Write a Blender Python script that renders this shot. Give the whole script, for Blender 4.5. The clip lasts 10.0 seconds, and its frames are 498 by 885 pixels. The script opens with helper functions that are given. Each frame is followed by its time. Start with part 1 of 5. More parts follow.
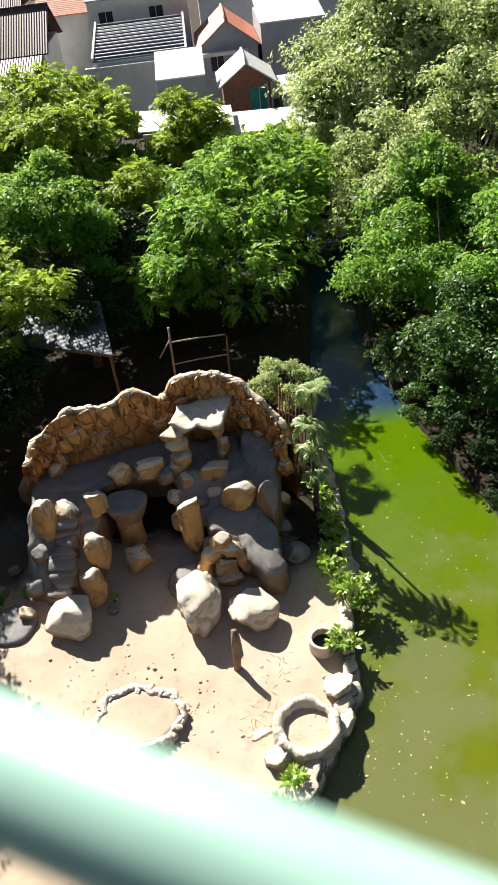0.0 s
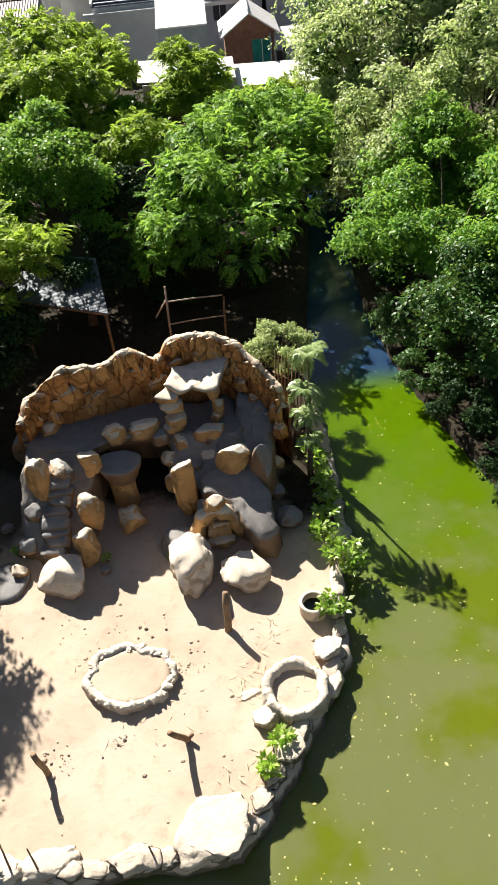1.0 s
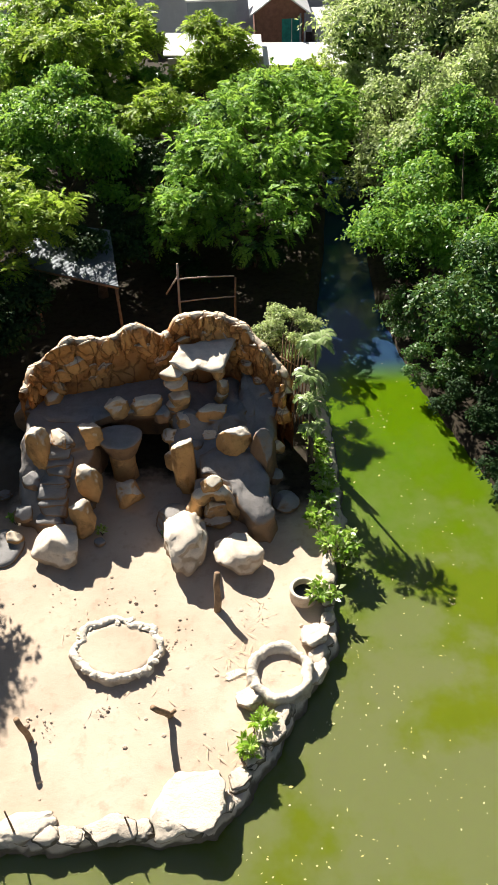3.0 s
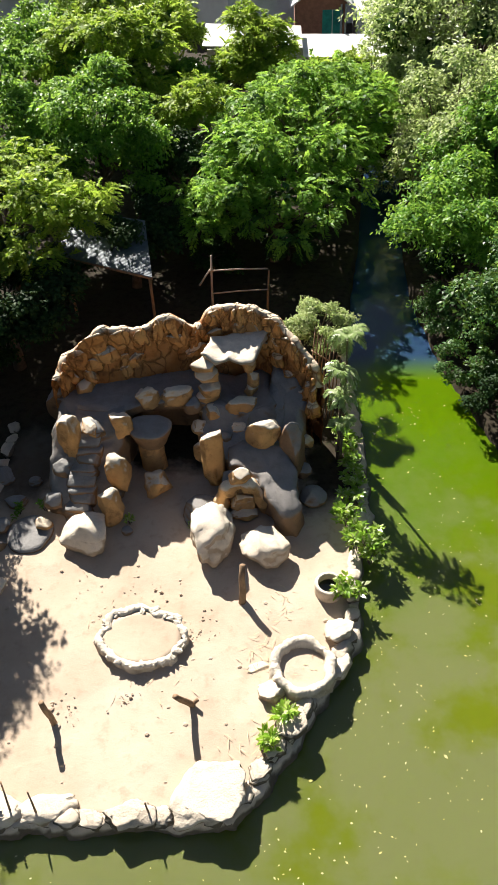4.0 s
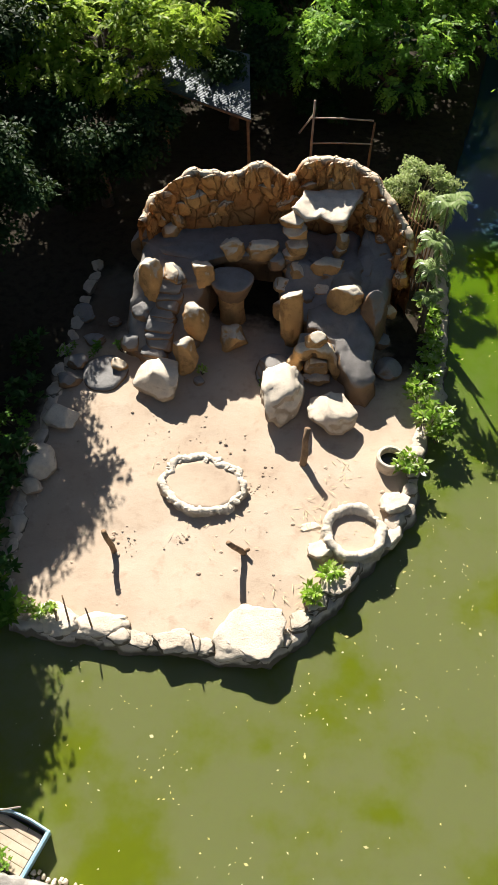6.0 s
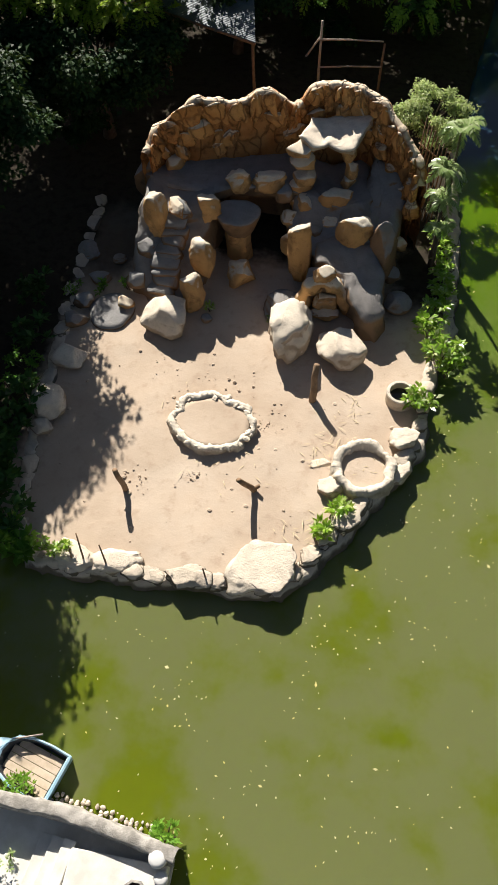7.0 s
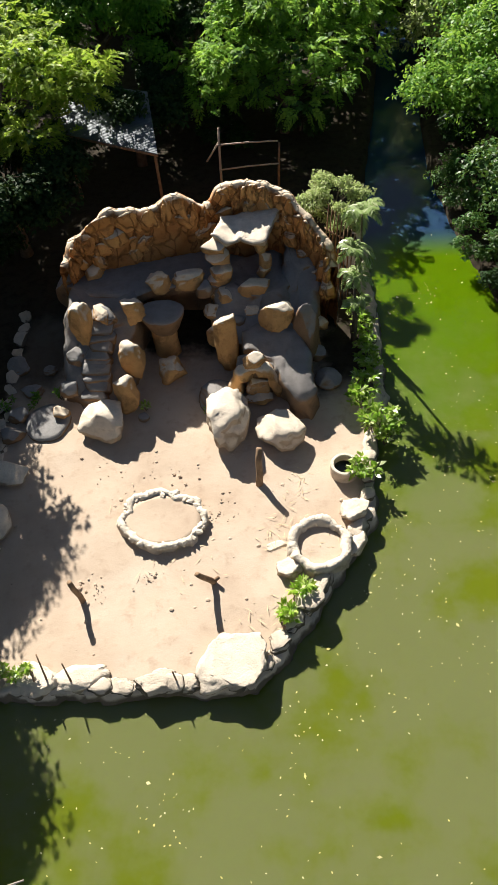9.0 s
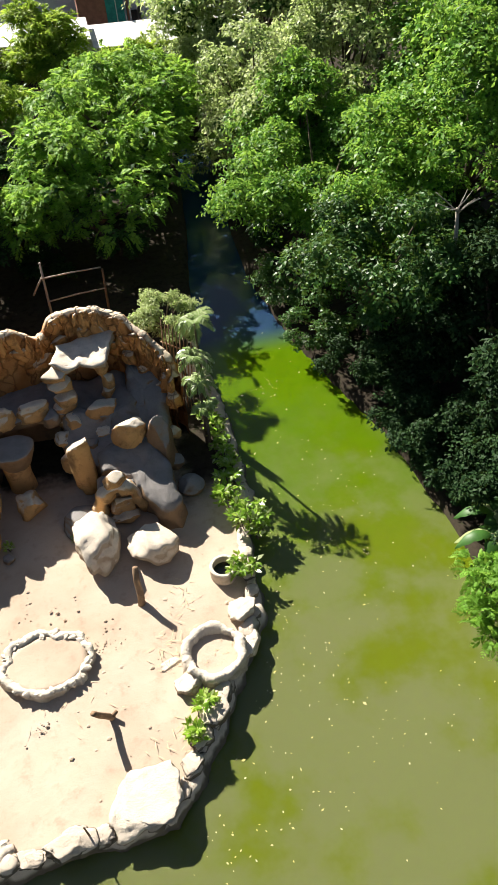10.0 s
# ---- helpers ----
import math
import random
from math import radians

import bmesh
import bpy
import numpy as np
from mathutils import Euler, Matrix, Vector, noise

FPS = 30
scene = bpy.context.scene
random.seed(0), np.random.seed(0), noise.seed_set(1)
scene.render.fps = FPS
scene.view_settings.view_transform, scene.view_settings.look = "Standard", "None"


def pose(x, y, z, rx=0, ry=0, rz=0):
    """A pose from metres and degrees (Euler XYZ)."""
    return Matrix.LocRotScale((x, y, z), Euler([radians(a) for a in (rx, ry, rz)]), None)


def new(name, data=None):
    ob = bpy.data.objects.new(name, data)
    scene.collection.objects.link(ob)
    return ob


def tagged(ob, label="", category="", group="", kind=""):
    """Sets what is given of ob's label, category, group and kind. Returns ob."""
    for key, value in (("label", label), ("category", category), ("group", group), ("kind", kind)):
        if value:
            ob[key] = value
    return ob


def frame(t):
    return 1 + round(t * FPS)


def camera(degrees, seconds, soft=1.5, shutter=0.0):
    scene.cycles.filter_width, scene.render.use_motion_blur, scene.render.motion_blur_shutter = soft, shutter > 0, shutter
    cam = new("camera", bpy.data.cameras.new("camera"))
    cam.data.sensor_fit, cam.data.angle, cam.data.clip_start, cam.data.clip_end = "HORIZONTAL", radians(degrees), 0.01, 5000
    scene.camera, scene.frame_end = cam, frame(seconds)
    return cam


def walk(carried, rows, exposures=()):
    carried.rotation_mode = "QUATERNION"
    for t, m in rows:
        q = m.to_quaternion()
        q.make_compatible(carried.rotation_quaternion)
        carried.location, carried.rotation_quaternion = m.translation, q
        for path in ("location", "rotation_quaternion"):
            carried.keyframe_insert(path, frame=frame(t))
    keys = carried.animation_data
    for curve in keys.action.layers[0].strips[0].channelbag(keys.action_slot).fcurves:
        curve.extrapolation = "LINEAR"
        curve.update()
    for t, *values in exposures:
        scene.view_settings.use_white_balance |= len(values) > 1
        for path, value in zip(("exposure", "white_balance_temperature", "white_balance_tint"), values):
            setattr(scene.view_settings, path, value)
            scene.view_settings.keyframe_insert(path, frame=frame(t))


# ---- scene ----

# ================= camera and its path =================
cam = camera(36.3, 10.0, soft=0.6)
ROWS = [
    (0.0, 0.0, -0.13, 18.97, 51.88, 5.74, -4.44), (0.5, 0.0, 0.0, 19.0, 49.61, 5.1, -4.91),
    (1.0, 0.0, 0.0, 19.0, 48.92, 4.55, -4.0), (1.5, 0.0, 0.0, 19.0, 48.53, 3.49, -3.08),
    (2.0, 0.0, 0.0, 19.0, 48.16, 2.44, -2.83), (2.5, 0.0, 0.0, 19.0, 47.88, 1.79, -2.15),
    (4.0, 0.0, 0.0, 19.0, 47.34, 2.01, 1.34), (4.5, 0.0, 0.0, 19.0, 46.23, 1.93, 3.8),
    (5.0, 0.0, 0.0, 19.0, 44.26, 1.75, 7.21), (5.5, 0.0, 0.0, 19.0, 41.07, 1.45, 9.51),
    (6.0, 0.0, 0.0, 19.0, 37.12, 1.42, 10.02), (7.5, 0.0, 0.0, 19.0, 31.86, 2.96, 9.56),
    (8.0, 0.0, 0.0, 19.0, 32.83, 3.33, 8.88), (8.5, 0.0, 0.0, 19.0, 35.01, 3.58, 6.29),
    (9.0, 0.0, 0.0, 19.0, 38.61, 3.77, 1.09), (9.5, 0.0, 0.0, 19.0, 42.62, 3.67, -5.62),
    (10.0, 0.0, 0.0, 19.0, 45.81, 3.41, -13.57),
]
walk(cam, [(t, pose(*rest)) for t, *rest in ROWS],
     exposures=[(0.0, 1.3), (4.5, 1.33), (5.5, 1.25), (6.0, 1.12), (7.5, 0.79), (8.0, 0.79), (9.0, 1.08), (10.0, 1.28)])
cam.data.dof.use_dof = True
cam.data.dof.focus_distance = 24.0
cam.data.dof.aperture_fstop = 11.0

# ================= sky and sun =================
SUN_WAY = Vector((0.363, -0.743, -0.562)).normalized()
world = bpy.data.worlds.new("sky")
scene.world = world
world.use_nodes = True
wn = world.node_tree.nodes
sky = wn.new("ShaderNodeTexSky")
sky.sky_type = "NISHITA"
sky.sun_disc = False
sky.sun_elevation = math.asin(-SUN_WAY.z)
sky.sun_rotation = math.atan2(-SUN_WAY.x, -SUN_WAY.y)
world.node_tree.links.new(sky.outputs[0], wn["Background"].inputs[0])
wn["Background"].inputs[1].default_value = 0.027
sun_data = bpy.data.lights.new("sun", "SUN")
sun_data.energy = 5.0
sun_data.angle = radians(0.55)
sun_data.color = (1.0, 0.93, 0.83)
sun = new("sun", sun_data)
sun.matrix_world = Matrix.Translation((-20, 40, 40)) @ SUN_WAY.to_track_quat("-Z", "Y").to_matrix().to_4x4()

# ================= materials =================
class Nodes:
    """A small node-material writer."""
    def __init__(self, name):
        self.m = bpy.data.materials.new(name)
        self.m.use_nodes = True
        self.t = self.m.node_tree
        self.b = self.t.nodes["Principled BSDF"]
        self.out = self.t.nodes["Material Output"]

    def add(self, kind, **given):
        n = self.t.nodes.new(kind)
        for key, value in given.items():
            n.inputs[key.replace("_", " ")].default_value = value
        return n

    def link(self, a, b):
        self.t.links.new(a, b)

    def where(self):
        return self.t.nodes.new("ShaderNodeNewGeometry").outputs["Position"]

    def noise(self, scale, detail=4.0, rough=0.6, vector=None, distortion=0.0):
        n = self.add("ShaderNodeTexNoise", Scale=scale, Detail=detail, Roughness=rough, Distortion=distortion)
        self.link(vector or self.where(), n.inputs["Vector"])
        return n.outputs["Fac"]

    def ramp(self, fac, stops):
        r = self.t.nodes.new("ShaderNodeValToRGB")
        e = r.color_ramp.elements
        while len(e) < len(stops):
            e.new(0.5)
        for k, (at, colour) in enumerate(stops):
            e[k].position = at
            e[k].color = (*colour, 1)
        self.link(fac, r.inputs[0])
        return r.outputs[0]

    def mix(self, fac, a, b, kind="MIX"):
        n = self.t.nodes.new("ShaderNodeMix")
        n.data_type, n.blend_type = "RGBA", kind
        for sock, val in ((n.inputs[0], fac), (n.inputs[6], a), (n.inputs[7], b)):
            if isinstance(val, (int, float)):
                sock.default_value = val
            elif isinstance(val, tuple):
                sock.default_value = (*val, 1)
            else:
                self.link(val, sock)
        return n.outputs[2]

    def maths(self, op, a, b=0.0):
        n = self.t.nodes.new("ShaderNodeMath")
        n.operation = op
        for sock, val in ((n.inputs[0], a), (n.inputs[1], b)):
            if isinstance(val, (int, float)):
                sock.default_value = val
            else:
                self.link(val, sock)
        return n.outputs[0]

    def span(self, val, lo, hi):
        n = self.t.nodes.new("ShaderNodeMapRange")
        n.interpolation_type = "SMOOTHSTEP"
        n.inputs[1].default_value, n.inputs[2].default_value = lo, hi
        self.link(val, n.inputs[0])
        return n.outputs[0]

    def bump(self, height, strength, distance=0.02):
        n = self.add("ShaderNodeBump", Strength=strength, Distance=distance)
        self.link(height, n.inputs["Height"])
        self.link(n.outputs[0], self.b.inputs["Normal"])

    def colour(self, c):
        if isinstance(c, tuple):
            self.b.inputs["Base Color"].default_value = (*c, 1)
        else:
            self.link(c, self.b.inputs["Base Color"])

    def rough(self, r, metal=0.0, spec=0.5):
        self.b.inputs["Roughness"].default_value = r
        self.b.inputs["Metallic"].default_value = metal
        self.b.inputs["Specular IOR Level"].default_value = spec


def plain(name, a, b, scale=6.0, rough=0.8, bump=0.3, metal=0.0, fine=40.0, distance=0.02, spec=0.4):
    """Two tones mixed by coarse noise, fine grain and relief."""
    n = Nodes(name)
    coarse, grain = n.noise(scale, 5), n.noise(fine, 3)
    base = n.mix(n.span(coarse, 0.35, 0.65), a, b)
    base = n.mix(n.maths("MULTIPLY", grain, 0.35), base, tuple(v * 0.55 for v in a))
    n.colour(base)
    n.rough(rough, metal, spec)
    if bump:
        n.bump(n.maths("ADD", n.maths("MULTIPLY", coarse, 0.7), n.maths("MULTIPLY", grain, 0.3)), bump, distance)
    return n.m


def sand_tone(n):
    big, mid, fine = n.noise(0.35, 4, 0.6), n.noise(2.2, 6, 0.65), n.noise(28, 4, 0.7)
    c = n.ramp(big, [(0.3, (0.44, 0.345, 0.26)), (0.5, (0.52, 0.42, 0.325)), (0.72, (0.57, 0.48, 0.385))])
    c = n.mix(n.maths("MULTIPLY", n.span(mid, 0.5, 0.72), 0.6), c, (0.39, 0.29, 0.215))
    c = n.mix(n.maths("MULTIPLY", n.span(fine, 0.55, 0.8), 0.5), c, (0.32, 0.24, 0.17))
    return c, n.maths("ADD", n.maths("MULTIPLY", mid, 1.0), n.maths("MULTIPLY", fine, 0.2))


def sand_material():
    n = Nodes("dry_sand")
    c, height = sand_tone(n)
    n.colour(c)
    n.rough(0.95, 0, 0.15)
    n.bump(height, 0.4, 0.05)
    return n.m


def ground_material():
    """Dry sand inside the enclosure; dark leaf-littered soil round it and below the shrubs. The same dark colour paints
    the shade in the cave and on the eastern and western sand.
    """
    n = Nodes("sand_soil_and_shade")
    sand, height = sand_tone(n)
    big, mid, fine = n.noise(0.5, 4), n.noise(3, 6), n.noise(35, 3)
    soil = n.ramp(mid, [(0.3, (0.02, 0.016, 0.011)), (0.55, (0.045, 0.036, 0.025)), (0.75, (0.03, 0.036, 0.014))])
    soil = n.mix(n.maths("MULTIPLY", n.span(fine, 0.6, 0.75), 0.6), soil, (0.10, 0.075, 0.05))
    sep = n.t.nodes.new("ShaderNodeSeparateXYZ")
    n.link(n.where(), sep.inputs[0])
    wave = n.maths("MULTIPLY", n.maths("SUBTRACT", n.noise(0.8, 4), 0.5), 2.2)
    x, y = n.maths("ADD", sep.outputs[0], wave), n.maths("ADD", sep.outputs[1], wave)

    def times(*vals):
        out = vals[0]
        for v in vals[1:]:
            out = n.maths("MULTIPLY", out, v)
        return out

    def no(v):
        return n.maths("SUBTRACT", 1.0, v)

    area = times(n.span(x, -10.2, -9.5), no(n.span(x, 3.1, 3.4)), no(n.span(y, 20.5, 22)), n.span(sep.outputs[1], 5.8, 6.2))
    # east: dark soil and painted shade; west, cave: shade painted over the sand
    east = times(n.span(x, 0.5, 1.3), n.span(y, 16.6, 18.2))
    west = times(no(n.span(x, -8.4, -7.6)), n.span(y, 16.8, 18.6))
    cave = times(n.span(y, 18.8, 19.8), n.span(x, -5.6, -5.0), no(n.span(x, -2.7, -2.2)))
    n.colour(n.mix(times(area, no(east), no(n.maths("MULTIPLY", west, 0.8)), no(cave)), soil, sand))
    n.rough(0.95, 0, 0.15)
    n.bump(height, 0.4, 0.05)
    return n.m


def soil_material():
    n = Nodes("leaf_littered_soil")
    mid, fine = n.noise(3, 6), n.noise(35, 3)
    c = n.ramp(mid, [(0.3, (0.02, 0.016, 0.011)), (0.55, (0.045, 0.036, 0.025)), (0.75, (0.03, 0.036, 0.014))])
    n.colour(n.mix(n.maths("MULTIPLY", n.span(fine, 0.6, 0.75), 0.6), c, (0.10, 0.075, 0.05)))
    n.rough(0.95, 0, 0.2)
    n.bump(n.maths("ADD", mid, fine), 0.6, 0.06)
    return n.m


def rock_material(name, dust, side, dark, flat=0.55):
    """Cement rock: painted sides, pale dust on what lies flat, dark pits."""
    n = Nodes(name)
    mid, fine, big = n.noise(2.6, 6, 0.65), n.noise(22, 5, 0.7), n.noise(0.9, 3)
    geo = n.t.nodes.new("ShaderNodeNewGeometry")
    sep = n.t.nodes.new("ShaderNodeSeparateXYZ")
    n.link(geo.outputs["Normal"], sep.inputs[0])
    up = n.span(n.maths("ADD", sep.outputs[2], n.maths("MULTIPLY", n.maths("SUBTRACT", mid, 0.5), 0.7)), flat - 0.15, flat + 0.2)
    side_c = n.mix(n.span(big, 0.35, 0.65), side, tuple(v * 0.72 for v in side))
    side_c = n.mix(n.maths("MULTIPLY", n.span(mid, 0.5, 0.7), 0.6), side_c, dark)
    dust_c = n.mix(n.span(mid, 0.4, 0.7), dust, tuple(v * 0.8 for v in dust))
    c = n.mix(up, side_c, dust_c)
    c = n.mix(n.maths("MULTIPLY", n.span(fine, 0.55, 0.8), 0.5), c, dark)
    rnd = n.t.nodes.new("ShaderNodeObjectInfo").outputs["Random"]
    c = n.mix(n.maths("MULTIPLY", rnd, 0.22), c, tuple(v * 0.6 for v in side))
    n.colour(c)
    n.rough(0.92, 0, 0.2)
    n.bump(n.maths("ADD", n.maths("MULTIPLY", mid, 0.8), n.maths("MULTIPLY", fine, 0.4)), 0.8, 0.08)
    return n.m


def carved_material(name, dust, side, dark):
    """Ochre cement carved with upright cracks, pale dust along its top."""
    n = Nodes(name)
    mid, fine, big = n.noise(2.6, 6, 0.65), n.noise(22, 5, 0.7), n.noise(0.9, 3)
    squeeze = n.t.nodes.new("ShaderNodeMapping")
    squeeze.inputs["Scale"].default_value = (2.3, 2.3, 0.95)
    shift = n.t.nodes.new("ShaderNodeVectorMath")
    shift.operation = "MULTIPLY_ADD"
    wobble = n.t.nodes.new("ShaderNodeTexNoise")
    wobble.inputs["Scale"].default_value = 2.0
    n.link(n.where(), wobble.inputs["Vector"])
    n.link(wobble.outputs["Color"], shift.inputs[0])
    shift.inputs[1].default_value = (0.5, 0.5, 0.5)
    n.link(n.where(), shift.inputs[2])
    n.link(shift.outputs[0], squeeze.inputs["Vector"])
    cell = n.t.nodes.new("ShaderNodeTexVoronoi")
    cell.feature = "DISTANCE_TO_EDGE"
    cell.inputs["Scale"].default_value = 1.0
    n.link(squeeze.outputs[0], cell.inputs["Vector"])
    crack = n.span(cell.outputs["Distance"], 0.0, 0.09)
    sep = n.t.nodes.new("ShaderNodeSeparateXYZ")
    n.link(n.t.nodes.new("ShaderNodeNewGeometry").outputs["Normal"], sep.inputs[0])
    up = n.span(n.maths("ADD", sep.outputs[2], n.maths("MULTIPLY", n.maths("SUBTRACT", mid, 0.5), 0.6)), 0.45, 0.8)
    c = n.mix(n.span(big, 0.35, 0.65), side, (side[0] * 0.8, side[1] * 0.66, side[2] * 0.55))
    c = n.mix(n.maths("MULTIPLY", n.span(mid, 0.5, 0.7), 0.55), c, dark)
    c = n.mix(up, c, dust)
    c = n.mix(n.maths("MULTIPLY", n.span(fine, 0.55, 0.8), 0.45), c, dark)
    c = n.mix(n.maths("MULTIPLY", n.maths("SUBTRACT", 1.0, crack), 0.42), c, dark)
    n.colour(c)
    n.rough(0.92, 0, 0.2)
    height = n.maths("ADD", n.maths("MULTIPLY", crack, 1.0), n.maths("ADD", n.maths("MULTIPLY", mid, 0.6), n.maths("MULTIPLY", fine, 0.3)))
    n.bump(height, 0.7, 0.09)
    return n.m


def leaf_material(name, tones, through_light=0.45, gloss=0.55, sap=0.4, shine=0.14):
    n = Nodes(name)
    geo = n.t.nodes.new("ShaderNodeNewGeometry")
    c = n.ramp(geo.outputs["Random Per Island"], [(k / max(1, len(tones) - 1), t) for k, t in enumerate(tones)])
    patch, speck = n.noise(0.9, 3), n.noise(60, 2)
    c = n.mix(n.maths("MULTIPLY", n.span(patch, 0.45, 0.65), 0.5), c, tuple(v * 0.6 for v in tones[0]))
    c = n.mix(n.maths("MULTIPLY", n.span(speck, 0.5, 0.7), 0.25), c, tuple(v * 0.5 for v in tones[0]))
    n.colour(c)
    n.rough(gloss, 0, shine)
    glow = n.add("ShaderNodeBsdfTranslucent")
    n.link(n.mix(sap, c, (0.44, 0.60, 0.09)), glow.inputs[0])
    both = n.t.nodes.new("ShaderNodeMixShader")
    both.inputs[0].default_value = through_light
    n.link(n.b.outputs[0], both.inputs[1])
    n.link(glow.outputs[0], both.inputs[2])
    n.link(both.outputs[0], n.out.inputs[0])
    return n.m


def water_material():
    n = Nodes("murky_green_water")
    sep = n.t.nodes.new("ShaderNodeSeparateXYZ")
    pos = n.where()
    n.link(pos, sep.inputs[0])
    big, mid = n.noise(0.22, 3, 0.5, pos, 0.4), n.noise(0.75, 4, 0.55, pos)
    algae = n.span(n.maths("ADD", n.maths("MULTIPLY", big, 0.65), n.maths("MULTIPLY", mid, 0.35)), 0.45, 0.6)
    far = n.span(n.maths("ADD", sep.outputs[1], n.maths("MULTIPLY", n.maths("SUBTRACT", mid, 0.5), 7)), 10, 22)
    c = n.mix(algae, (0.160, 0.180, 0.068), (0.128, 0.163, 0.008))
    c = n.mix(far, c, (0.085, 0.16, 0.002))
    # far channel: tree shade and reflected blue sky painted into the colour
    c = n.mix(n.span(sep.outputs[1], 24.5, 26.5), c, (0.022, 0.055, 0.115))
    n.colour(c)
    n.rough(0.09, 0, 0.5)
    n.b.inputs["IOR"].default_value = 1.33
    n.b.inputs["Subsurface Weight"].default_value = 1.0
    n.b.inputs["Subsurface Radius"].default_value = (0.8, 1.0, 0.6)
    n.b.inputs["Subsurface Scale"].default_value = 0.12
    n.bump(n.noise(3.5, 3, 0.5, pos), 0.05, 0.02)
    return n.m


def corrugated(name, a, b, axis, pitch, rough=0.45, metal=0.6, strength=0.6):
    n = Nodes(name)
    w = n.add("ShaderNodeTexWave", Scale=math.pi / pitch / 10.0, Distortion=0.0)
    w.bands_direction = axis
    n.link(n.where(), w.inputs["Vector"])
    dirt = n.noise(1.3, 5)
    n.colour(n.mix(n.span(dirt, 0.4, 0.65), a, b))
    n.rough(rough, metal)
    n.bump(w.outputs["Fac"], strength, 0.04)
    return n.m


M_SAND, M_SOIL, M_GROUND, M_WATER = sand_material(), soil_material(), ground_material(), water_material()
M_OCHRE = rock_material("ochre_cement_rock", (0.78, 0.70, 0.57), (0.64, 0.38, 0.16), (0.13, 0.07, 0.035), 0.5)
M_BOULDER = rock_material("pale_dusty_boulder", (0.78, 0.69, 0.57), (0.54, 0.43, 0.32), (0.17, 0.12, 0.085), 0.25)
M_WALLROCK = carved_material("carved_wall_cement", (0.72, 0.60, 0.45), (0.66, 0.36, 0.13), (0.10, 0.045, 0.025))
M_WALLBASE = carved_material("brown_wall_cement", (0.72, 0.60, 0.45), (0.50, 0.25, 0.09), (0.07, 0.03, 0.018))
M_MOUND = rock_material("grey_brown_mound_cement", (0.30, 0.30, 0.30), (0.30, 0.19, 0.11), (0.08, 0.06, 0.045), 0.45)
M_RIM = rock_material("weathered_rim_stone", (0.68, 0.59, 0.48), (0.20, 0.165, 0.125), (0.05, 0.042, 0.032), 0.5)
M_PALE = rock_material("pale_basin_cement", (0.80, 0.72, 0.60), (0.60, 0.51, 0.40), (0.24, 0.19, 0.14), 0.3)
M_CONCRETE = plain("weathered_concrete", (0.50, 0.47, 0.43), (0.24, 0.225, 0.20), 3.5, 0.95, 0.9, fine=30.0, distance=0.05)
M_WHITECON = plain("sun_bleached_concrete", (0.80, 0.78, 0.73), (0.62, 0.60, 0.54), 1.6, 0.9, 0.5)
M_BARK = plain("grey_brown_bark", (0.16, 0.12, 0.085), (0.09, 0.065, 0.045), 5, 0.95, 0.9, distance=0.04)
M_PALEBARK = plain("pale_grey_bark", (0.42, 0.39, 0.34), (0.28, 0.25, 0.21), 5, 0.9, 0.6)
M_WOOD = plain("weathered_post_wood", (0.30, 0.20, 0.12), (0.20, 0.13, 0.08), 6, 0.9, 0.7)
M_RAILWOOD = plain("bleached_fence_wood", (0.55, 0.47, 0.40), (0.40, 0.33, 0.27), 4, 0.85, 0.4)
M_STRAW = plain("dry_straw", (0.70, 0.60, 0.40), (0.55, 0.44, 0.26), 9, 0.85, 0.0)
M_ROOFMETAL = plain("grey_corrugated_metal", (0.15, 0.18, 0.21), (0.095, 0.115, 0.14), 1.4, 0.6, 0.2, 0.2)
M_WHITEROOF = plain("white_painted_roofing", (0.80, 0.79, 0.78), (0.66, 0.65, 0.64), 0.8, 0.6, 0.2)
M_TILE = corrugated("brown_clay_roof_tiles", (0.13, 0.06, 0.05), (0.085, 0.045, 0.042), "X", 0.24, 0.55, 0.0, 1.0)
M_REDROOF = corrugated("orange_red_roof_tiles", (0.62, 0.22, 0.13), (0.50, 0.17, 0.10), "Y", 0.3, 0.7, 0.0, 0.4)
M_DARKSLAT = plain("dark_blue_grey_slats", (0.10, 0.13, 0.18), (0.07, 0.09, 0.13), 1.5, 0.5, 0.1)
M_LIGHTSLAT = plain("pale_slat_edges", (0.55, 0.58, 0.62), (0.45, 0.48, 0.52), 1.5, 0.5, 0.1)
M_GREYWALL = plain("grey_blue_render", (0.40, 0.43, 0.48), (0.32, 0.35, 0.39), 0.6, 0.9, 0.2)
M_WHITEWALL = plain("white_wall_paint", (0.74, 0.74, 0.73), (0.62, 0.62, 0.61), 0.5, 0.85, 0.15)
M_BRICKWALL = plain("red_brown_brick", (0.30, 0.14, 0.10), (0.22, 0.10, 0.075), 3, 0.9, 0.4)
M_DARK = plain("dark_opening_shade", (0.03, 0.035, 0.045), (0.02, 0.022, 0.03), 2, 0.6, 0.0)
M_TEAL = plain("teal_cloth", (0.03, 0.30, 0.28), (0.02, 0.20, 0.19), 4, 0.8, 0.2)
M_BOATBLUE = plain("worn_light_blue_paint", (0.30, 0.52, 0.68), (0.42, 0.62, 0.74), 5, 0.5, 0.1)
M_BOATDARK = plain("dark_boat_inside", (0.07, 0.08, 0.10), (0.05, 0.055, 0.07), 4, 0.7, 0.1)
M_PLANK = plain("sandy_boat_planks", (0.64, 0.53, 0.41), (0.52, 0.42, 0.31), 4, 0.85, 0.4)
